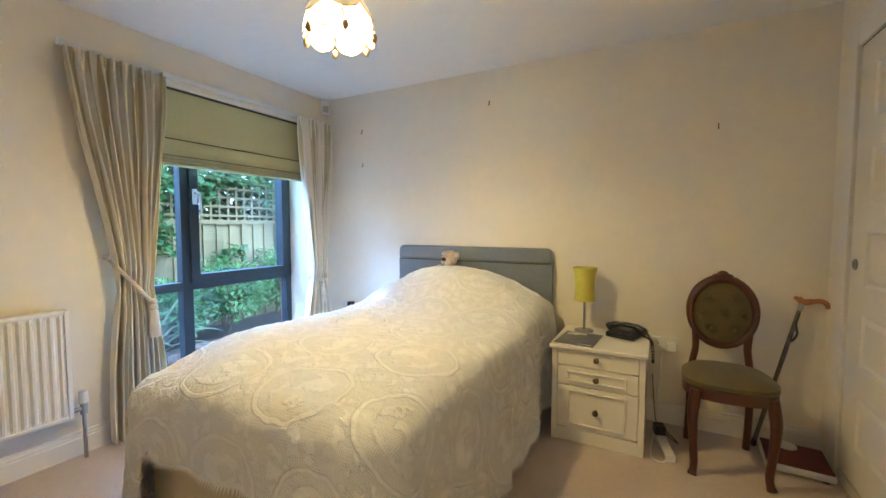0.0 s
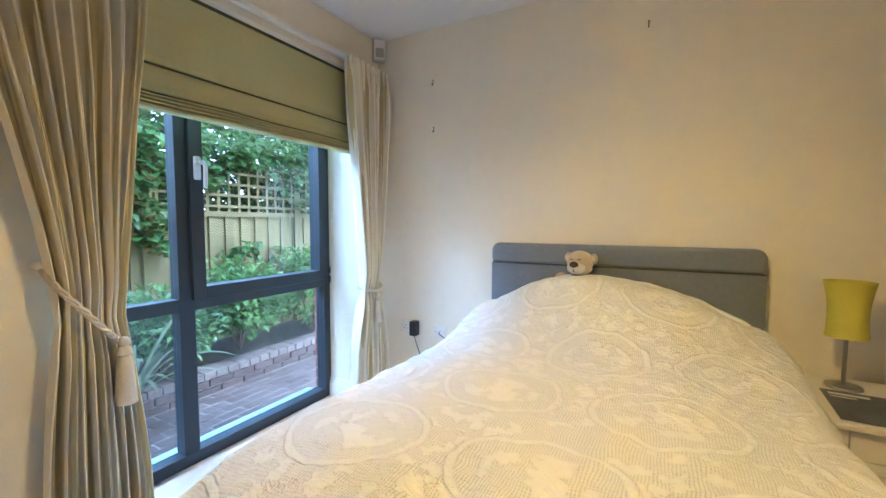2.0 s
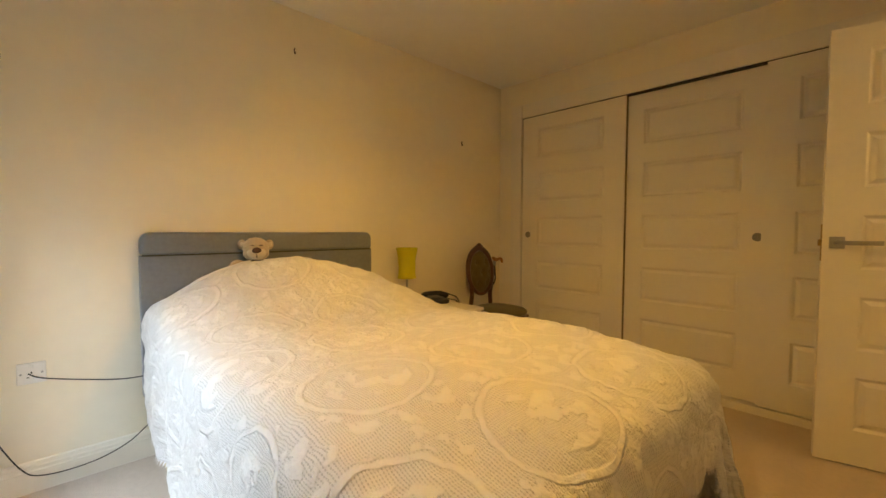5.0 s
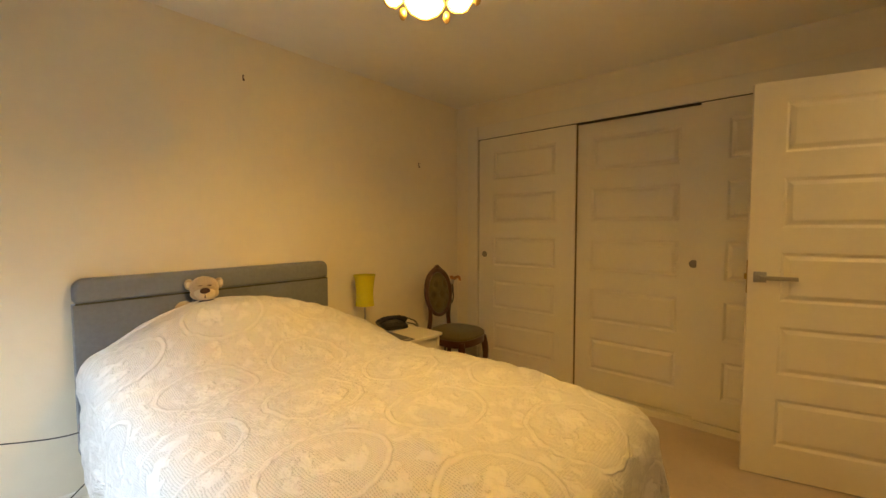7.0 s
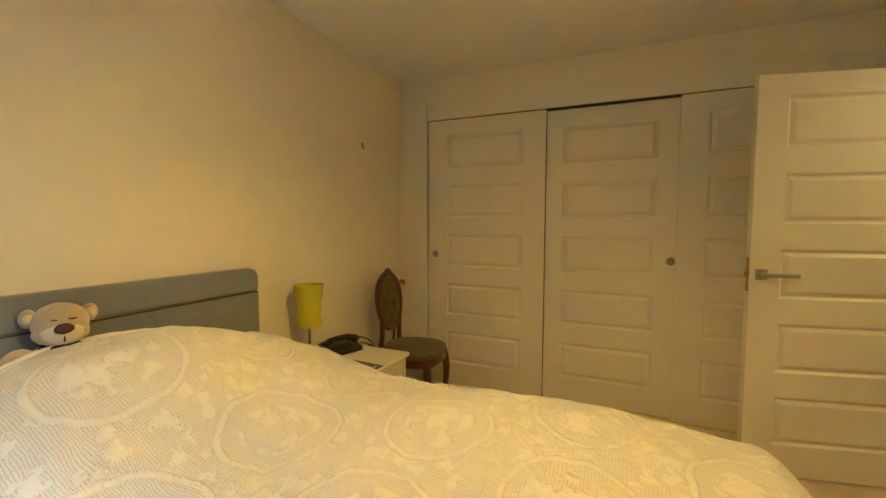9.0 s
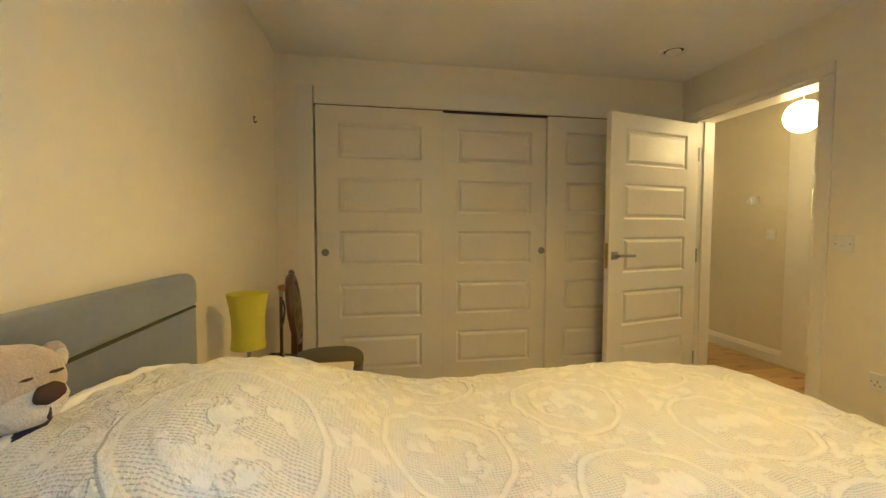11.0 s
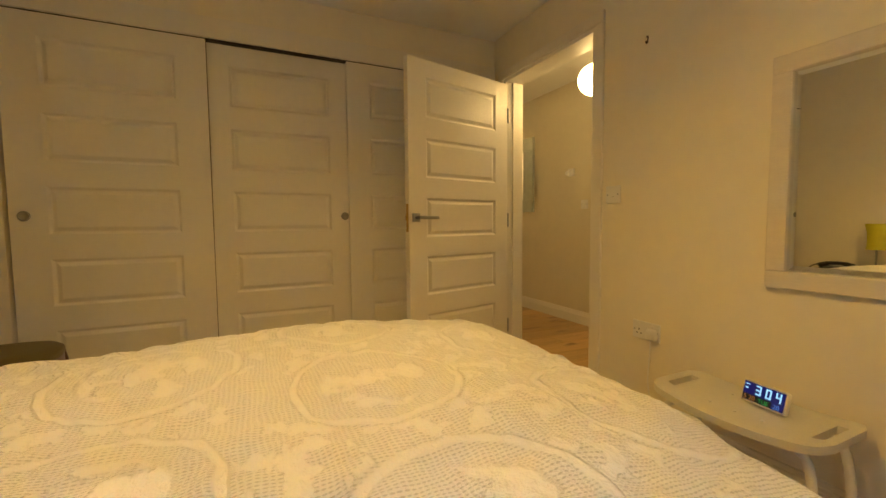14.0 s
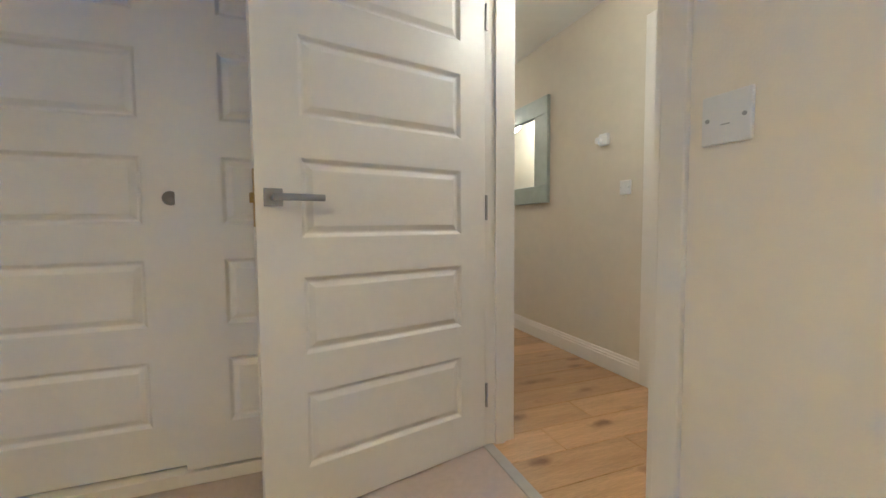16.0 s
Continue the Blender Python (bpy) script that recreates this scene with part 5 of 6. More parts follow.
def petal(name, ang, half, s0, s1, lift, mat, label):
    bm = bmesh.new()
    rows = []
    nn, mm = 12, 10
    for i in range(nn + 1):
        s = s0 + (s1 - s0) * i / nn
        t = i / nn
        wid = half * (math.sin(math.pi * min(1, 0.30 + 0.36 * t / 0.6)) if t < 0.6 else math.sqrt(max(0.0, 1 - ((t - 0.6) / 0.405) ** 2)))
        r, z = shade_r(s)
        rows.append([bm.verts.new((px + (r + lift) * math.cos(ang + wid * k / (mm / 2)), py + (r + lift) * math.sin(ang + wid * k / (mm / 2)), pz + z)) for k in range(-mm // 2, mm // 2 + 1)])
    for a, b in zip(rows, rows[1:]):
        for k in range(mm):
            bm.faces.new((a[k], a[k + 1], b[k + 1], b[k]))
    edge = [r[0].co.copy() for r in rows] + [r[-1].co.copy() for r in rows[::-1]]
    bmesh.ops.solidify(bm, geom=bm.faces[:], thickness=0.003)
    pt = part(name, bm, mat, pend, label, True)
    bm = bmesh.new()
    tube(bm, edge, 0.0034, 6)
    part("lead_came", bm, BRASS, pt, "brass beading", True)


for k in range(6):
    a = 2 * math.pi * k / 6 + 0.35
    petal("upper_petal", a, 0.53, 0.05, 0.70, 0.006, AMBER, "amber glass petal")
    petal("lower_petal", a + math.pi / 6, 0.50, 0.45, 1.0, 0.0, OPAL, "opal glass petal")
    bm = bmesh.new()
    r, z = shade_r(0.97)
    ball(bm, (px + r * math.cos(a), py + r * math.sin(a), pz + z - 0.004), 0.017, (0.8, 0.8, 1.2), u=12, v=8)
    part("filigree_drop", bm, BRASS, pend, "pierced gilt drop", True)
bm = bmesh.new()
ball(bm, (px, py, pz + 0.09), 0.028, u=16, v=10)
part("bulb_glass", bm, glass("bulb_glass", (1, 1, 1), 0.3), pend, "glass bulb", True).visible_shadow = False

# ---- mirror, stool and clock on the door wall ----
mir = thing("wall_mirror", "large wall mirror with a pale limewashed wooden frame", "mirror")
MX0, MX1, MZ0, MZ1 = -1.80, -1.048, 0.752, 1.552
MW = 0.060
bm = bmesh.new()
for x0, x1, z0, z1 in ((MX0, MX1, MZ0, MZ0 + MW), (MX0, MX1, MZ1 - MW, MZ1), (MX0, MX0 + MW, MZ0 + MW, MZ1 - MW), (MX1 - MW, MX1, MZ0 + MW, MZ1 - MW)):
    slab(bm, x0, x1, Y0, Y0 + 0.026, z0, z1, bevel=0.004)
part("frame", bm, LIMEWASH, mir)
bm = bmesh.new()
a0, a1, b0, b1, g = MX0 + MW - 0.004, MX1 - MW + 0.004, MZ0 + MW - 0.004, MZ1 - MW + 0.004, 0.025
o = [bm.verts.new(v) for v in ((a0, Y0 + 0.010, b0), (a1, Y0 + 0.010, b0), (a1, Y0 + 0.010, b1), (a0, Y0 + 0.010, b1))]
i_ = [bm.verts.new(v) for v in ((a0 + g, Y0 + 0.0125, b0 + g), (a1 - g, Y0 + 0.0125, b0 + g), (a1 - g, Y0 + 0.0125, b1 - g), (a0 + g, Y0 + 0.0125, b1 - g))]
for k in range(4):
    bm.faces.new((o[k], o[(k + 1) % 4], i_[(k + 1) % 4], i_[k]))
bm.faces.new(i_)
bk = [bm.verts.new((v.co.x, Y0 + 0.004, v.co.z)) for v in o]
bm.faces.new(bk)
for k in range(4):
    bm.faces.new((o[k], o[(k + 1) % 4], bk[(k + 1) % 4], bk[k]))
part("mirror_glass", bm, MIRROR, mir, "bevelled silvered glass")

stool = thing("shower_stool", "white moulded plastic shower stool with hand slots beside the wall", "stool")
STX0, STX1, STY0, STY1, STZ = -1.36, -0.825, -0.165, 0.135, 0.365
bm = bmesh.new()
cx, cy, hw, hd = (STX0 + STX1) / 2, (STY0 + STY1) / 2, (STX1 - STX0) / 2, (STY1 - STY0) / 2


def stool_pt(u, v):
    """Seat surface: u along, v across, -1..1; dished in the middle and bowed on its long sides."""
    bow = 1 + 0.14 * (1 - u * u) - 0.04
    over = max(0.0, hw * abs(u) - (hw - 0.055))
    half = hd - 0.055 + math.sqrt(max(0.0, 0.055 ** 2 - over ** 2))
    return Vector((cx + hw * u, cy + half * v * bow, STZ + 0.025 * abs(u) ** 2.2 - 0.010))


NU, NV = 36, 20
up_, dn_, solid_ = {}, {}, set()
for i in range(NU + 1):
    for j in range(NV + 1):
        p = stool_pt(-1 + 2 * i / NU, -1 + 2 * j / NV)
        up_[i, j], dn_[i, j] = bm.verts.new(p), bm.verts.new(p - Vector((0, 0, 0.024)))
for i in range(NU):
    for j in range(NV):
        u, v = -1 + 2 * (i + 0.5) / NU, -1 + 2 * (j + 0.5) / NV
        if not (0.78 < abs(u) < 0.90 and abs(v) < 0.50):
            solid_.add((i, j))
for i, j in solid_:
    c = ((i, j), (i + 1, j), (i + 1, j + 1), (i, j + 1))
    bm.faces.new([up_[k] for k in c])
    bm.faces.new([dn_[k] for k in c[::-1]])
    for a, b, nb in ((c[0], c[1], (i, j - 1)), (c[1], c[2], (i + 1, j)), (c[2], c[3], (i, j + 1)), (c[3], c[0], (i - 1, j))):
        if nb not in solid_:
            bm.faces.new((up_[a], dn_[a], dn_[b], up_[b]))
bmesh.ops.delete(bm, geom=[v for v in bm.verts if not v.link_faces], context="VERTS")
part("seat", bm, OLDPLASTIC, stool, "dished white plastic seat with two hand slots", True)
for u, v in ((-0.3, -0.4), (0.0, -0.4), (0.3, -0.4), (-0.3, 0.4), (0.0, 0.4), (0.3, 0.4)):
    p = stool_pt(u, v)
    bm = bmesh.new()
    cyl(bm, (p.x, p.y, p.z - 0.004), (p.x, p.y, p.z + 0.0025), 0.006, seg=12)
    part("drain_plug", bm, PLASTIC, stool)
for sx in (-1, 1):
    for sy in (-1, 1):
        bm = bmesh.new()
        tube(bm, spline([(cx + sx * 0.13, cy + sy * 0.07, STZ - 0.035), (cx + sx * 0.19, cy + sy * 0.09, STZ - 0.045), (cx + sx * 0.225, cy + sy * 0.105, STZ - 0.10), (cx + sx * 0.245, cy + sy * 0.118, 0.02)], 6), 0.0125, 12)
        lg = part("leg", bm, PLASTIC, stool, "white tubular leg", True)
        bm = bmesh.new()
        cyl(bm, (cx + sx * 0.243, cy + sy * 0.117, 0.035), (cx + sx * 0.246, cy + sy * 0.119, 0.0), 0.016, 0.02)
        part("rubber_foot", bm, OLDPLASTIC, lg, smooth=True)
part("brace", tube(bmesh.new(), [(cx - 0.13, cy, STZ - 0.035), (cx + 0.13, cy, STZ - 0.035)], 0.0115, 10), PLASTIC, stool, smooth=True)

clock = thing("digital_clock", "white digital clock with a bright blue display on the stool", "clock")
KM = pose(-1.125, -0.045, STZ - 0.006, 0, 0, 172) @ pose(0, 0, 0, -14, 0, 0) @ Matrix.Scale(0.84, 4)
part("case", moved(B(-0.085, 0.085, -0.010, 0.012, 0.004, 0.092, bevel=0.005), KM), PLASTIC, clock)
part("screen", moved(B(-0.078, 0.078, -0.0115, -0.009, 0.012, 0.086), KM), LCDBLUE, clock, "blue display")
part("stand", moved(B(-0.05, 0.05, 0.010, 0.055, 0.0, 0.012, bevel=0.003), KM @ pose(0, 0, 0, 14, 0, 0)), PLASTIC, clock)


def lettering(text, size, mat, m, parent, name):
    cu = bpy.data.curves.new(name, "FONT")
    cu.body, cu.size, cu.extrude = text, size, 0.0003
    cu.align_x = "CENTER"
    tmp = bpy.data.objects.new(name, cu)
    scene.collection.objects.link(tmp)
    me = bpy.data.meshes.new_from_object(tmp.evaluated_get(bpy.context.evaluated_depsgraph_get()))
    bpy.data.objects.remove(tmp)
    me.materials.clear()
    me.materials.append(mat)
    ob = new(name, me)
    ob.data.transform(m)
    ob.parent = parent
    return ob


part("lower_screen", moved(B(-0.077, 0.034, -0.0119, -0.0095, 0.013, 0.0375), KM), BLACK, clock, "dark lower row of the display")
SEGMENTS = {"3": "abgcd", "0": "abcdef", "4": "fgbc"}


def hour_digit(x, digit, w=0.021, h=0.038, s=0.0058):
    """One seven-segment figure, from its lower left corner."""
    bars = {"a": (0, w, h - s, h), "g": (0, w, (h - s) / 2, (h + s) / 2), "d": (0, w, 0, s), "f": (0, s, h / 2, h), "e": (0, s, 0, h / 2), "b": (w - s, w, h / 2, h), "c": (w - s, w, 0, h / 2)}
    bm = bmesh.new()
    for k in SEGMENTS[digit]:
        x0, x1, z0, z1 = bars[k]
        slab(bm, x + x0, x + x1, -0.0124 - 0.00004 * "abcdefg".index(k), -0.0118, 0.0430 + z0, 0.0430 + z1)
    part("hour_digit", moved(bm, KM), LCDDIGIT, clock, "pale blue figure " + digit)


for x, digit in ((-0.030, "3"), (0.008, "0"), (0.045, "4")):
    hour_digit(x, digit)
lettering("5 20", 0.026, LCDORANGE, KM @ pose(-0.050, -0.0120, 0.016, 90, 0, 0), clock, "date_digits")
lettering("TUE", 0.022, LCDGREEN, KM @ pose(0.004, -0.0120, 0.016, 90, 0, 0), clock, "weekday")
lettering("20", 0.024, LCDPALE, KM @ pose(0.052, -0.0120, 0.016, 90, 0, 0), clock, "temperature_digits")
bm = bmesh.new()
slab(bm, -0.072, -0.056, -0.0122, -0.0116, 0.074, 0.078)
slab(bm, -0.072, -0.060, -0.0122, -0.0116, 0.058, 0.064)
part("display_mark", moved(bm, KM), LCDDIGIT, clock)

# ---- hall ----
hm = thing("hall_mirror", "hall mirror in a sage green frame", "mirror")
bm = bmesh.new()
FXA, FXB, FZA, FZB = 1.815, 2.75, 1.105, 1.93
for x0, x1, z0, z1 in ((FXA, FXB, FZA, FZA + 0.14), (FXA, FXB, FZB - 0.14, FZB), (FXA, FXA + 0.17, FZA + 0.14, FZB - 0.14), (FXB - 0.17, FXB, FZA + 0.14, FZB - 0.14)):
    slab(bm, x0, x1, HY0, HY0 + 0.03, z0, z1, bevel=0.004)
part("frame", bm, TEAL, hm)
part("mirror_glass", B(FXA + 0.165, FXB - 0.165, HY0 + 0.004, HY0 + 0.012, FZA + 0.135, FZB - 0.135), MIRROR, hm)
part("slip", B(FXA + 0.162, FXA + 0.176, HY0 + 0.012, HY0 + 0.026, FZA + 0.13, FZB - 0.13), BLACK, hm, "dark inner slip")
th = thing("room_thermostat", "small white round thermostat on the hall wall", "thermostat")
part("body", B(1.19, 1.265, HY0, HY0 + 0.025, 1.435, 1.51, bevel=0.006), PLASTIC, th)
bm = bmesh.new()
cyl(bm, (1.25, HY0 + 0.025, 1.467), (1.25, HY0 + 0.05, 1.467), 0.024, 0.021, 24)
part("dial", bm, PLASTIC, th, smooth=True)
bm = bmesh.new()
slab(bm, 0.825, 0.912, HY0, HY0 + 0.018, 0, 2.09, bevel=0.004)
slab(bm, 0.825, 0.835, HY0, HY0 + 0.026, 0, 2.08, bevel=0.003)
slab(bm, -0.12, 0.825, HY0, HY0 + 0.018, 2.015, 2.09, bevel=0.004)
slab(bm, -0.12, -0.05, HY0, HY0 + 0.018, 0, 2.015, bevel=0.004)
structure("trim_hall_architrave", bm, GLOSS, "white architrave of the door across the hall")
hd = thing("door_2", "white closed panelled door across the hall", "door")
tagged(hd, kind="structure")
part("leaf", moved(panel_leaf(bmesh.new(), 0.873, 2.0, 0.03, five_panels(2.0, 0.16, 0.10, 0.122), (0.12, 0.753)), pose(-0.05, HY0 + 0.016, 0.008)), GLOSS, hd)
ballp = thing("hall_pendant", "lit white ribbed paper ball pendant in the hall", "ceiling light")
bx, by, bz = HALL_BALL
bm = bmesh.new()
prof = []
for i in range(41):
    a = -math.pi / 2 + math.pi * i / 40
    if abs(math.cos(a)) * 0.105 < 0.03:
        continue
    prof.append((0.105 * math.cos(a) * (1 + 0.018 * math.sin(i * math.pi)) + (0.0025 if i % 2 else -0.0025), 0.105 * math.sin(a)))
lathe_bm = bmesh.new()
lathe(lathe_bm, prof, at=(bx, by, bz), seg=36)
caps = [f for f in lathe_bm.faces if len(f.verts) > 4]
bmesh.ops.delete(lathe_bm, geom=caps, context="FACES")
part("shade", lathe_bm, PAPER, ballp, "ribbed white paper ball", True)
bm = bmesh.new()
cyl(bm, (bx, by, bz + 0.06), (bx, by, H - 0.005), 0.004)
part("flex", bm, PLASTIC, ballp)
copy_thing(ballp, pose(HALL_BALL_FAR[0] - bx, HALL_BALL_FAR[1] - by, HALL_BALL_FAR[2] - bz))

# ---- outside ----
KX = -4.55
tagged(link_mesh("ground", B(-60, KX - 0.1, -60, 60, -0.7, -0.20), SOIL), "dark garden soil", kind="structure")
bm = bmesh.new()
slab(bm, -3.125, -3.06, -2.0, WY0 - 0.004, -0.6, 2.9)
slab(bm, -3.125, -3.06, WY1 + 0.012, Y1 + 0.4, -0.6, 2.9)
slab(bm, -3.125, -3.06, WY0 - 0.004, WY1 + 0.012, -0.6, -0.052)
slab(bm, -3.125, -3.06, WY0 - 0.004, WY1 + 0.012, WTOP, 2.9)
house = structure("wall_outside_brick", bm, MORTAR, "red brick outer wall of the house")
structure("roof_slab", B(-3.4, 4.0, -2.0, 3.6, 2.9, 3.0), MORTAR, "plain roof over the rooms")

structure("pavement", B(KX, -3.12, -3.0, 6.0, -0.60, -0.369), MORTAR, "bed of the brick paving outside the window")
kerb = structure("trim_bed_edging", B(KX - 0.20, KX - 0.012, -3.0, 6.0, -0.60, -0.232), MORTAR, "low brick retaining edge of the planting bed")
fence = thing("garden_fence", "weathered close-board fence with a square trellis top", "fence")
FXF = -5.55
board = B(-0.012, 0.012, -0.052, 0.052, 0, 1.45, bevel=0.002, seg=1)
me = bpy.data.meshes.new("board")
board.to_mesh(me), board.free()
me.materials.append(FENCE)
rng = random.Random(4)
y = 0.2
k = 0
while y < 8.2:
    ob = new("board", me)
    ob.parent = fence
    ob.matrix_basis = pose(FXF + (0.008 if k % 2 else -0.008), y, -0.19, 0, 0, rng.uniform(-2, 6))
    y += 0.098
    k += 1
for z in (0.2, 1.0, 1.27):
    part("rail", B(FXF + 0.012 if z > 1.2 else FXF - 0.06, FXF + 0.04 if z > 1.2 else FXF - 0.02, 0.2, 8.2, z - 0.03, z + 0.03), FENCE, fence)
lat = bpy.data.meshes.new("lattice_upright")
b_ = B(-0.009, 0.009, -0.016, 0.016, 1.27, 1.84)
b_.to_mesh(lat), b_.free()
lat.materials.append(FENCE)
for i in range(62):
    ob = new("lattice_upright", lat)
    ob.parent = fence
    ob.matrix_basis = pose(FXF + 0.02, 0.25 + i * 0.13, 0)
for z in (1.36, 1.49, 1.62, 1.75):
    part("lattice_bar", B(FXF + 0.03, FXF + 0.046, 0.2, 8.2, z - 0.015, z + 0.015), FENCE, fence)
part("capping_rail", B(FXF - 0.01, FXF + 0.055, 0.2, 8.2, 1.83, 1.865), FENCE, fence)
for y in (0.9, 2.75, 4.62, 6.45):
    part("post", B(FXF - 0.05, FXF + 0.055, y - 0.05, y + 0.05, -0.2, 1.93, bevel=0.004), FENCE, fence)


def leaf_geometry(n, sampler, size, seed, droop=0.5, slim=0.5):
    """Vertices and faces of n folded leaves, each six-sided with a raised midrib, at sampled places and headings."""
    r = random.Random(seed)
    vs, fs = [], []
    for _ in range(n):
        c, out = sampler(r)
        L = size * r.uniform(0.6, 1.3)
        d = Vector((out.x + r.uniform(-0.8, 0.8), out.y + r.uniform(-0.8, 0.8), out.z * 0.5 + r.uniform(-0.5, 0.7) - droop * 0.3)).normalized()
        s = d.cross(Vector((r.uniform(-0.4, 0.4), r.uniform(-0.4, 0.4), 1))).normalized()
        up = s.cross(d)
        w = L * slim
        k = len(vs)
        for a, b, h in ((0, 0, 0), (0.35, 0.5, 0.08), (0.7, 0.36, 0.03), (1, 0, -0.12), (0.7, -0.36, 0.03), (0.35, -0.5, 0.08), (0.5, 0, -0.03)):
            vs.append(tuple(Vector(c) + d * (L * a) + s * (w * b) + up * (L * h)))
        m = k + 6
        for a, b in ((0, 1), (1, 2), (2, 3), (3, 4), (4, 5), (5, 0)):
            fs.append((k + a, k + b, m))
    return vs, fs


def leaves(name, n, sampler, size, mat, seed, parent=None, label="", category="", **k):
    vs, fs = leaf_geometry(n, sampler, size, seed, **k)
    me = bpy.data.meshes.new(name)
    me.from_pydata(vs, [], fs)
    me.materials.append(mat)
    ob = new(name, me)
    if parent:
        ob.parent = parent
        return tagged(ob, label, kind="stuff")
    return tagged(ob, label, category, kind="stuff")


def clump(cx, cy, cz, rx, ry, rz):
    """Places near the skin of lumpy ellipsoids."""
    def f(r):
        a, b = r.uniform(0, 2 * math.pi), math.acos(r.uniform(-0.5, 1))
        o = Vector((math.sin(b) * math.cos(a), math.sin(b) * math.sin(a), math.cos(b)))
        lump = 0.75 + 0.35 * noise.noise((o.x * 2.2 + cx, o.y * 2.2 + cy, o.z * 2.2)) 
        q = lump * r.uniform(0.55, 1.05)
        return Vector((cx + rx * o.x * q, cy + ry * o.y * q, cz + rz * o.z * q)), o
    return f


def shrub(cx, cy, h, r, n, seed, mat, label, size=0.08):
    th = thing("shrub", label, "shrub", "shrubs along the fence")
    rr = random.Random(seed)
    bm = bmesh.new()
    for _ in range(9):
        a = rr.uniform(0, 6.28)
        tube(bm, spline([(cx, cy, -0.2), (cx + 0.3 * r * math.cos(a), cy + 0.3 * r * math.sin(a), h * 0.35 - 0.1), (cx + 0.8 * r * math.cos(a), cy + 0.8 * r * math.sin(a), h * rr.uniform(0.5, 0.9))], 4), [0.010] * 4 + [0.007] * 4 + [0.003], 5)
    part("stems", bm, BARK, th)
    leaves("foliage", n, clump(cx, cy, -0.15 + h * 0.45, r, r, h * 0.62), size, mat, seed, th, droop=0.6)


shrub(-5.0, 3.35, 0.95, 0.62, 2500, 11, SHRUB, "bushy green garden shrub in front of the fence")
shrub(-5.0, 4.35, 1.1, 0.68, 2500, 12, SHRUB, "bushy green garden shrub in front of the fence")
shrub(-4.95, 2.55, 0.75, 0.55, 1900, 13, SHRUB, "low leafy shrub spilling over the edging")
shrub(-4.9, 1.5, 0.55, 0.5, 1000, 14, SHRUB, "low leafy shrub spilling over the edging")
shrub(-4.85, 5.35, 0.8, 0.55, 900, 15, YELLOWLEAF, "yellow-green variegated shrub near the fence")
shrub(-5.05, 6.4, 1.1, 0.6, 900, 16, SHRUB, "bushy green garden shrub in front of the fence")

ivy = thing("ivy", "dark green ivy hanging over the fence and trellis", "climber")


def ivy_at(y0, y1, z0, z1):
    def f(r):
        for _ in range(30):
            y, z = r.uniform(y0, y1), r.uniform(z0, z1)
            if noise.noise((y * 1.6, z * 1.9, 5.5)) + (z - z0) / (z1 - z0) * 0.7 > 0.38:
                break
        return Vector((FXF + 0.06 + r.uniform(-0.02, 0.2), y, z)), Vector((1, 0, -0.3))
    return f


hedge = thing("hedge", "dense dark green hedge behind the trellis", "hedge")
for hy in range(7):
    part("branches", tube(bmesh.new(), spline([(FXF - 0.55, 0.8 + hy * 1.15, -0.2), (FXF - 0.5, 0.9 + hy * 1.15, 0.9), (FXF - 0.6, 0.8 + hy * 1.15, 2.1)], 4), 0.03, 6), BARK, hedge)


def hedge_at(r):
    y, z = r.uniform(-0.5, 9.0), r.uniform(0.7, 3.3)
    return Vector((FXF - 0.3 - 0.35 * r.random() + 0.12 * noise.noise((y, z, 2)), y, z + 0.3 * noise.noise((y * 0.8, 0, 3)))), Vector((1, 0, 0.2))


leaves("foliage", 11500, hedge_at, 0.16, TREELEAF, 31, hedge, droop=0.8)
leaves("foliage", 6500, lambda r: (Vector((FXF - 0.75 - 0.3 * r.random(), r.uniform(-0.5, 9.0), r.uniform(0.8, 2.5))), Vector((1, 0, 0.2))), 0.19, IVY, 32, hedge, droop=0.8)
leaves("foliage", 2600, ivy_at(0.3, 3.9, 0.5, 2.15), 0.095, IVY, 21, ivy, droop=1.2, slim=0.85)
leaves("foliage", 1500, ivy_at(3.6, 8.0, 1.3, 2.3), 0.085, IVY, 22, ivy, droop=1.0, slim=0.8)


def tree(x, y, h, r, n, seed):
    th = thing("tree", "leafy tree rising behind the garden fence", "tree", "trees behind the fence")
    rr = random.Random(seed)
    bm = bmesh.new()
    tube(bm, spline([(x, y, -0.3), (x + 0.05, y, h * 0.3), (x - 0.06, y + 0.1, h * 0.6), (x, y, h * 0.9)], 5), [0.13 - 0.006 * i for i in range(16)], 10)
    for i in range(10):
        a, z = rr.uniform(0, 6.28), h * rr.uniform(0.2, 0.7)
        tube(bm, spline([(x, y, z), (x + 0.5 * r * math.cos(a), y + 0.5 * r * math.sin(a), z + 0.3), (x + r * math.cos(a), y + r * math.sin(a), z + rr.uniform(0.2, 0.9))], 4), [0.05, 0.045, 0.04, 0.035, 0.03, 0.024, 0.018, 0.012, 0.006], 6)
    part("trunk", bm, BARK, th, smooth=True)
    blobs = [clump(x + rr.uniform(-0.7, 0.7) * r, y + rr.uniform(-0.9, 0.9) * r, h * rr.uniform(0.35, 0.95), r * 0.6, r * 0.6, r * 0.5) for _ in range(12)]
    leaves("crown", n, lambda q: q.choice(blobs)(q), 0.15, TREELEAF, seed, th, droop=0.8)


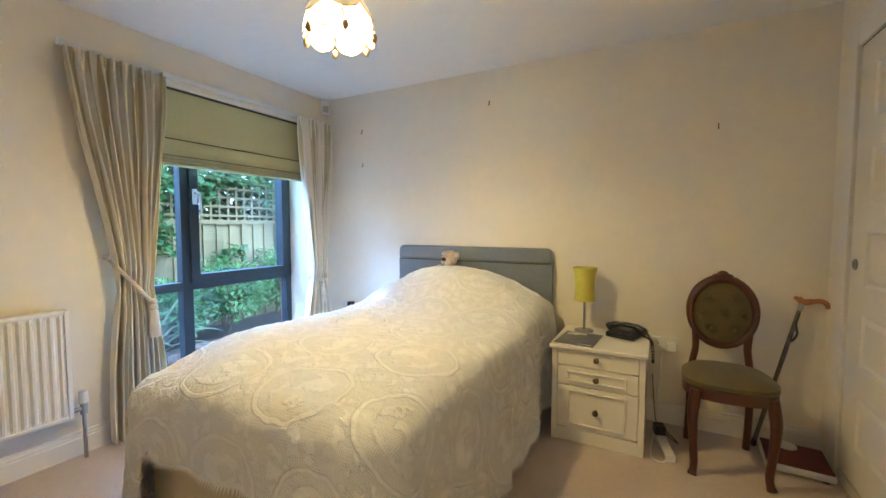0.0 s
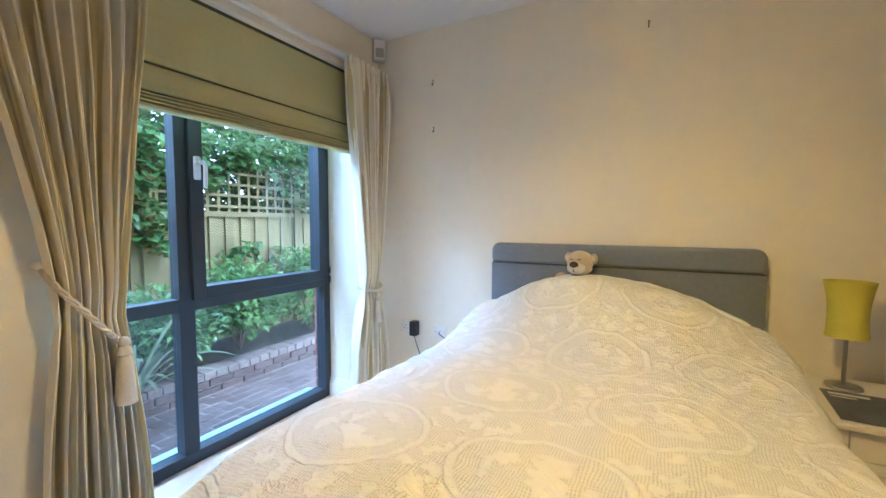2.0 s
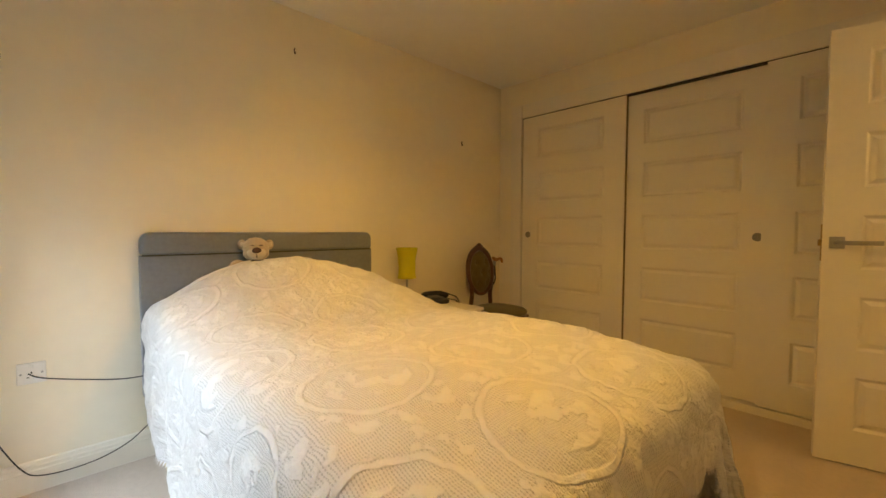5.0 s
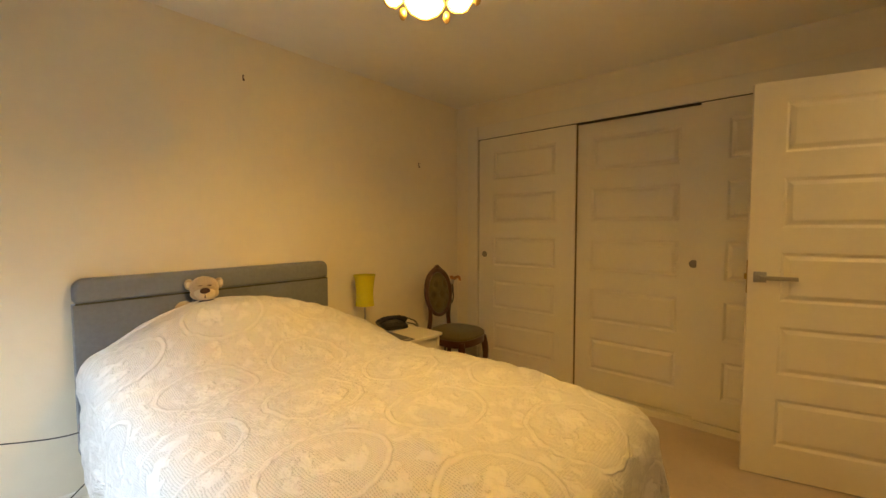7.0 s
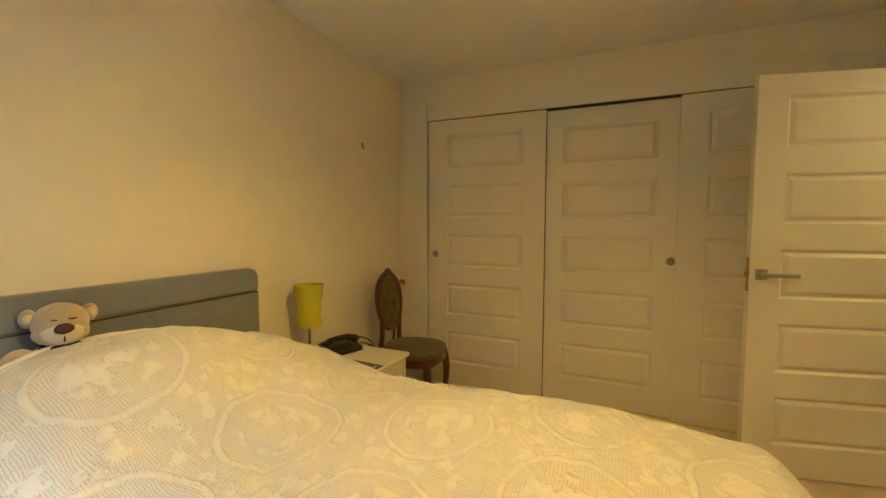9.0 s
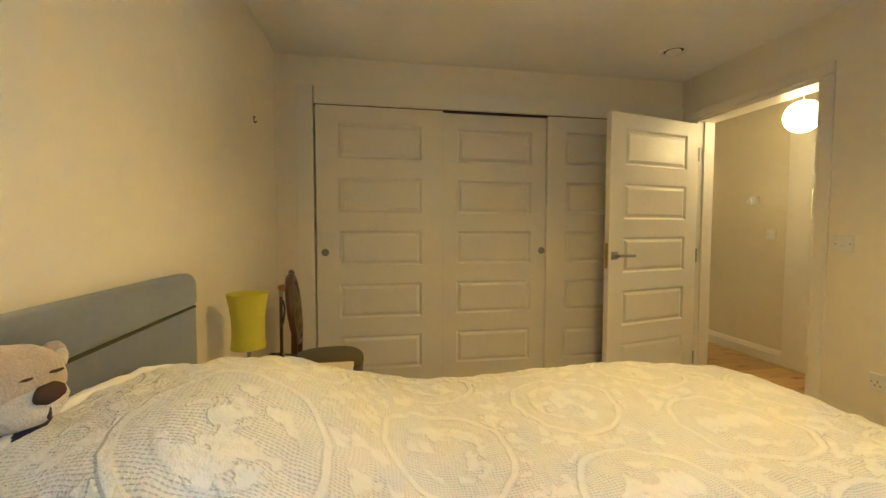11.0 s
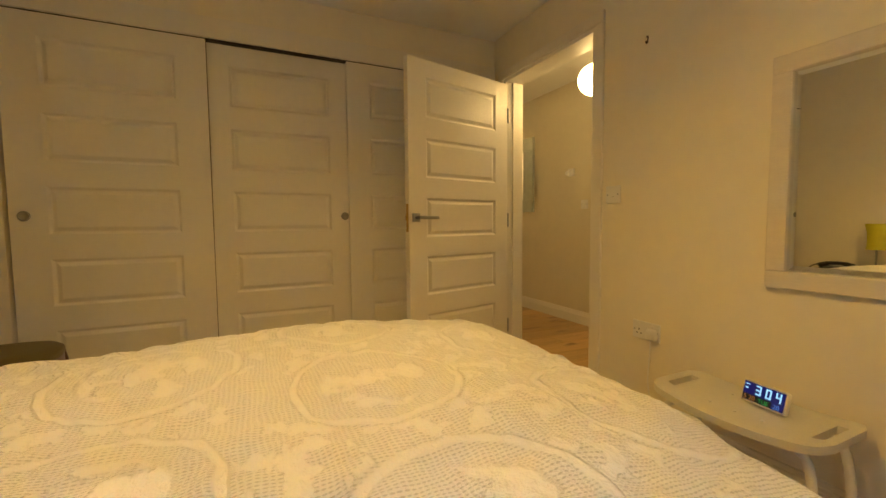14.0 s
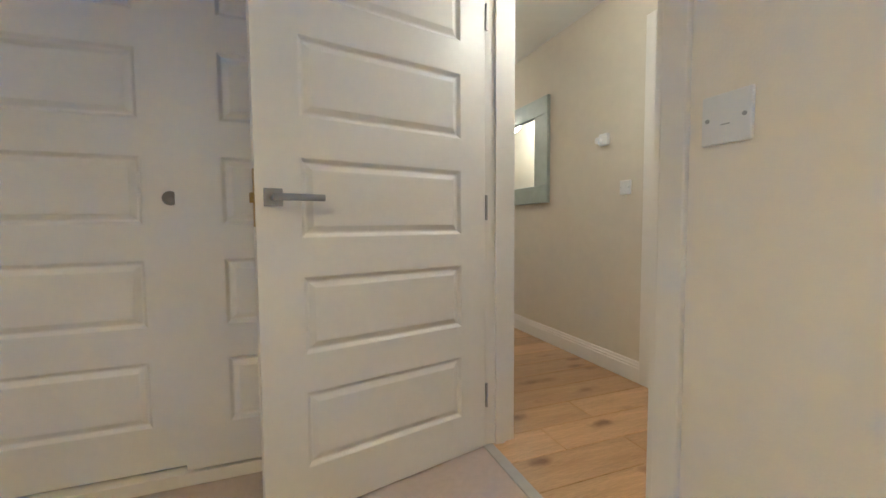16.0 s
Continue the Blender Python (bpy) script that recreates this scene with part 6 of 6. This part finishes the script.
for i, (x, y, h, r) in enumerate(((-7.0, 1.2, 3.9, 1.5), (-7.4, 3.6, 4.2, 1.6), (-7.0, 5.9, 3.9, 1.5), (-7.8, 8.2, 4.6, 1.8), (-8.6, 10.6, 4.8, 2.0))):
    tree(x, y, h, r, 2300, 40 + i)

flax = thing("flax_plant", "spiky strap-leaved flax plant by the paving", "plant")
rr = random.Random(8)
for i in range(26):
    a, L = rr.uniform(0, 6.28), rr.uniform(0.6, 1.1)
    lean = rr.uniform(0.35, 1.0)
    bm = bmesh.new()
    pts = []
    for k in range(9):
        t = k / 8
        pts.append(Vector((-4.58 + 0.05 * math.cos(a) + L * lean * t * math.cos(a), 2.13 + L * lean * t * math.sin(a), -0.2 + L * (t * 1.05 - lean * 0.85 * t * t))))
    side = Vector((-math.sin(a), math.cos(a), 0))
    lft = [bm.verts.new(p + side * 0.022 * (1 - (2 * j / 8 - 0.8) ** 2 * 0.6) * (1 if j < 8 else 0.1)) for j, p in enumerate(pts)]
    mid = [bm.verts.new(p - Vector((0, 0, 0.007))) for p in pts]
    rgt = [bm.verts.new(p - side * 0.022 * (1 - (2 * j / 8 - 0.8) ** 2 * 0.6) * (1 if j < 8 else 0.1)) for j, p in enumerate(pts)]
    for j in range(8):
        bm.faces.new((lft[j], lft[j + 1], mid[j + 1], mid[j])), bm.faces.new((mid[j], mid[j + 1], rgt[j + 1], rgt[j]))
    part("leaf", bm, STRAP, flax, smooth=True)


# ---- bricks, pavers and floor boards ----
def piece_mesh(name, sx, sy, sz, mat, bevel=0.004):
    bm = B(-sx / 2, sx / 2, -sy / 2, sy / 2, -sz / 2, sz / 2, bevel=bevel, seg=1)
    me = bpy.data.meshes.new(name)
    bm.to_mesh(me), bm.free()
    me.materials.append(mat)
    return me


def piece(name, me, parent, m):
    ob = new(name, me)
    ob.parent = parent
    ob.matrix_basis = m
    return ob


bk_head = piece_mesh("brick", 0.070, 0.100, 0.065, BRICK)
for i in range(27):
    piece("brick", bk_head, house, pose(-3.098, WY1 + 0.055, -0.13 + i * 0.075 + 0.03))
bk_str = piece_mesh("brick", 0.014, 0.213, 0.065, BRICK)
for i in range(27):
    piece("brick", bk_str, house, pose(-3.127, WY1 + 0.25 + (0.1125 if i % 2 else 0), -0.10 + i * 0.075))
pav = piece_mesh("paver", 0.104, 0.214, 0.03, PAVER)
pavement = bpy.data.objects["pavement"]
for i in range(12):
    for j in range(22):
        piece("paver", pav, pavement, pose(KX + 0.072 + i * 0.112, 0.6 + j * 0.222 + (0.111 if i % 2 else 0), -0.380 + rng.uniform(-0.002, 0.002)))
cap = piece_mesh("brick", 0.213, 0.106, 0.065, CAPPING)
face = piece_mesh("brick", 0.03, 0.213, 0.065, PAVER)
for j in range(36):
    piece("brick", cap, kerb, pose(KX - 0.10, 0.6 + j * 0.113, -0.20 + rng.uniform(-0.002, 0.002)))
for i in range(2):
    for j in range(18):
        piece("brick", face, kerb, pose(KX - 0.010, 0.6 + j * 0.225 + 0.11 * i, -0.272 - i * 0.075))

hall_floor = tagged(new("floor_hall"), "oak board floor in the hall", kind="structure")
W_ = 0.19
x = HX0 + W_ / 2
k = 0
lens_ = (0.55, 0.85, 1.30)
plank = [piece_mesh("plank", W_ - 0.002, L - 0.002, 0.014, OAK, 0.0015) for L in lens_]
while x < HX1:
    y, first = HY0, rng.randrange(3)
    while y < -0.235:
        L = min(lens_[(first + k) % 3], -0.235 - y)
        me = plank[(first + k) % 3]
        if L < lens_[(first + k) % 3] - 0.005:
            me = piece_mesh("plank", W_ - 0.002, L - 0.002, 0.014, OAK, 0.0015)
        if L > 0.02:
            piece("plank", me, hall_floor, pose(x, y + L / 2, -0.004))
        y += L
        k += 1
    x += W_
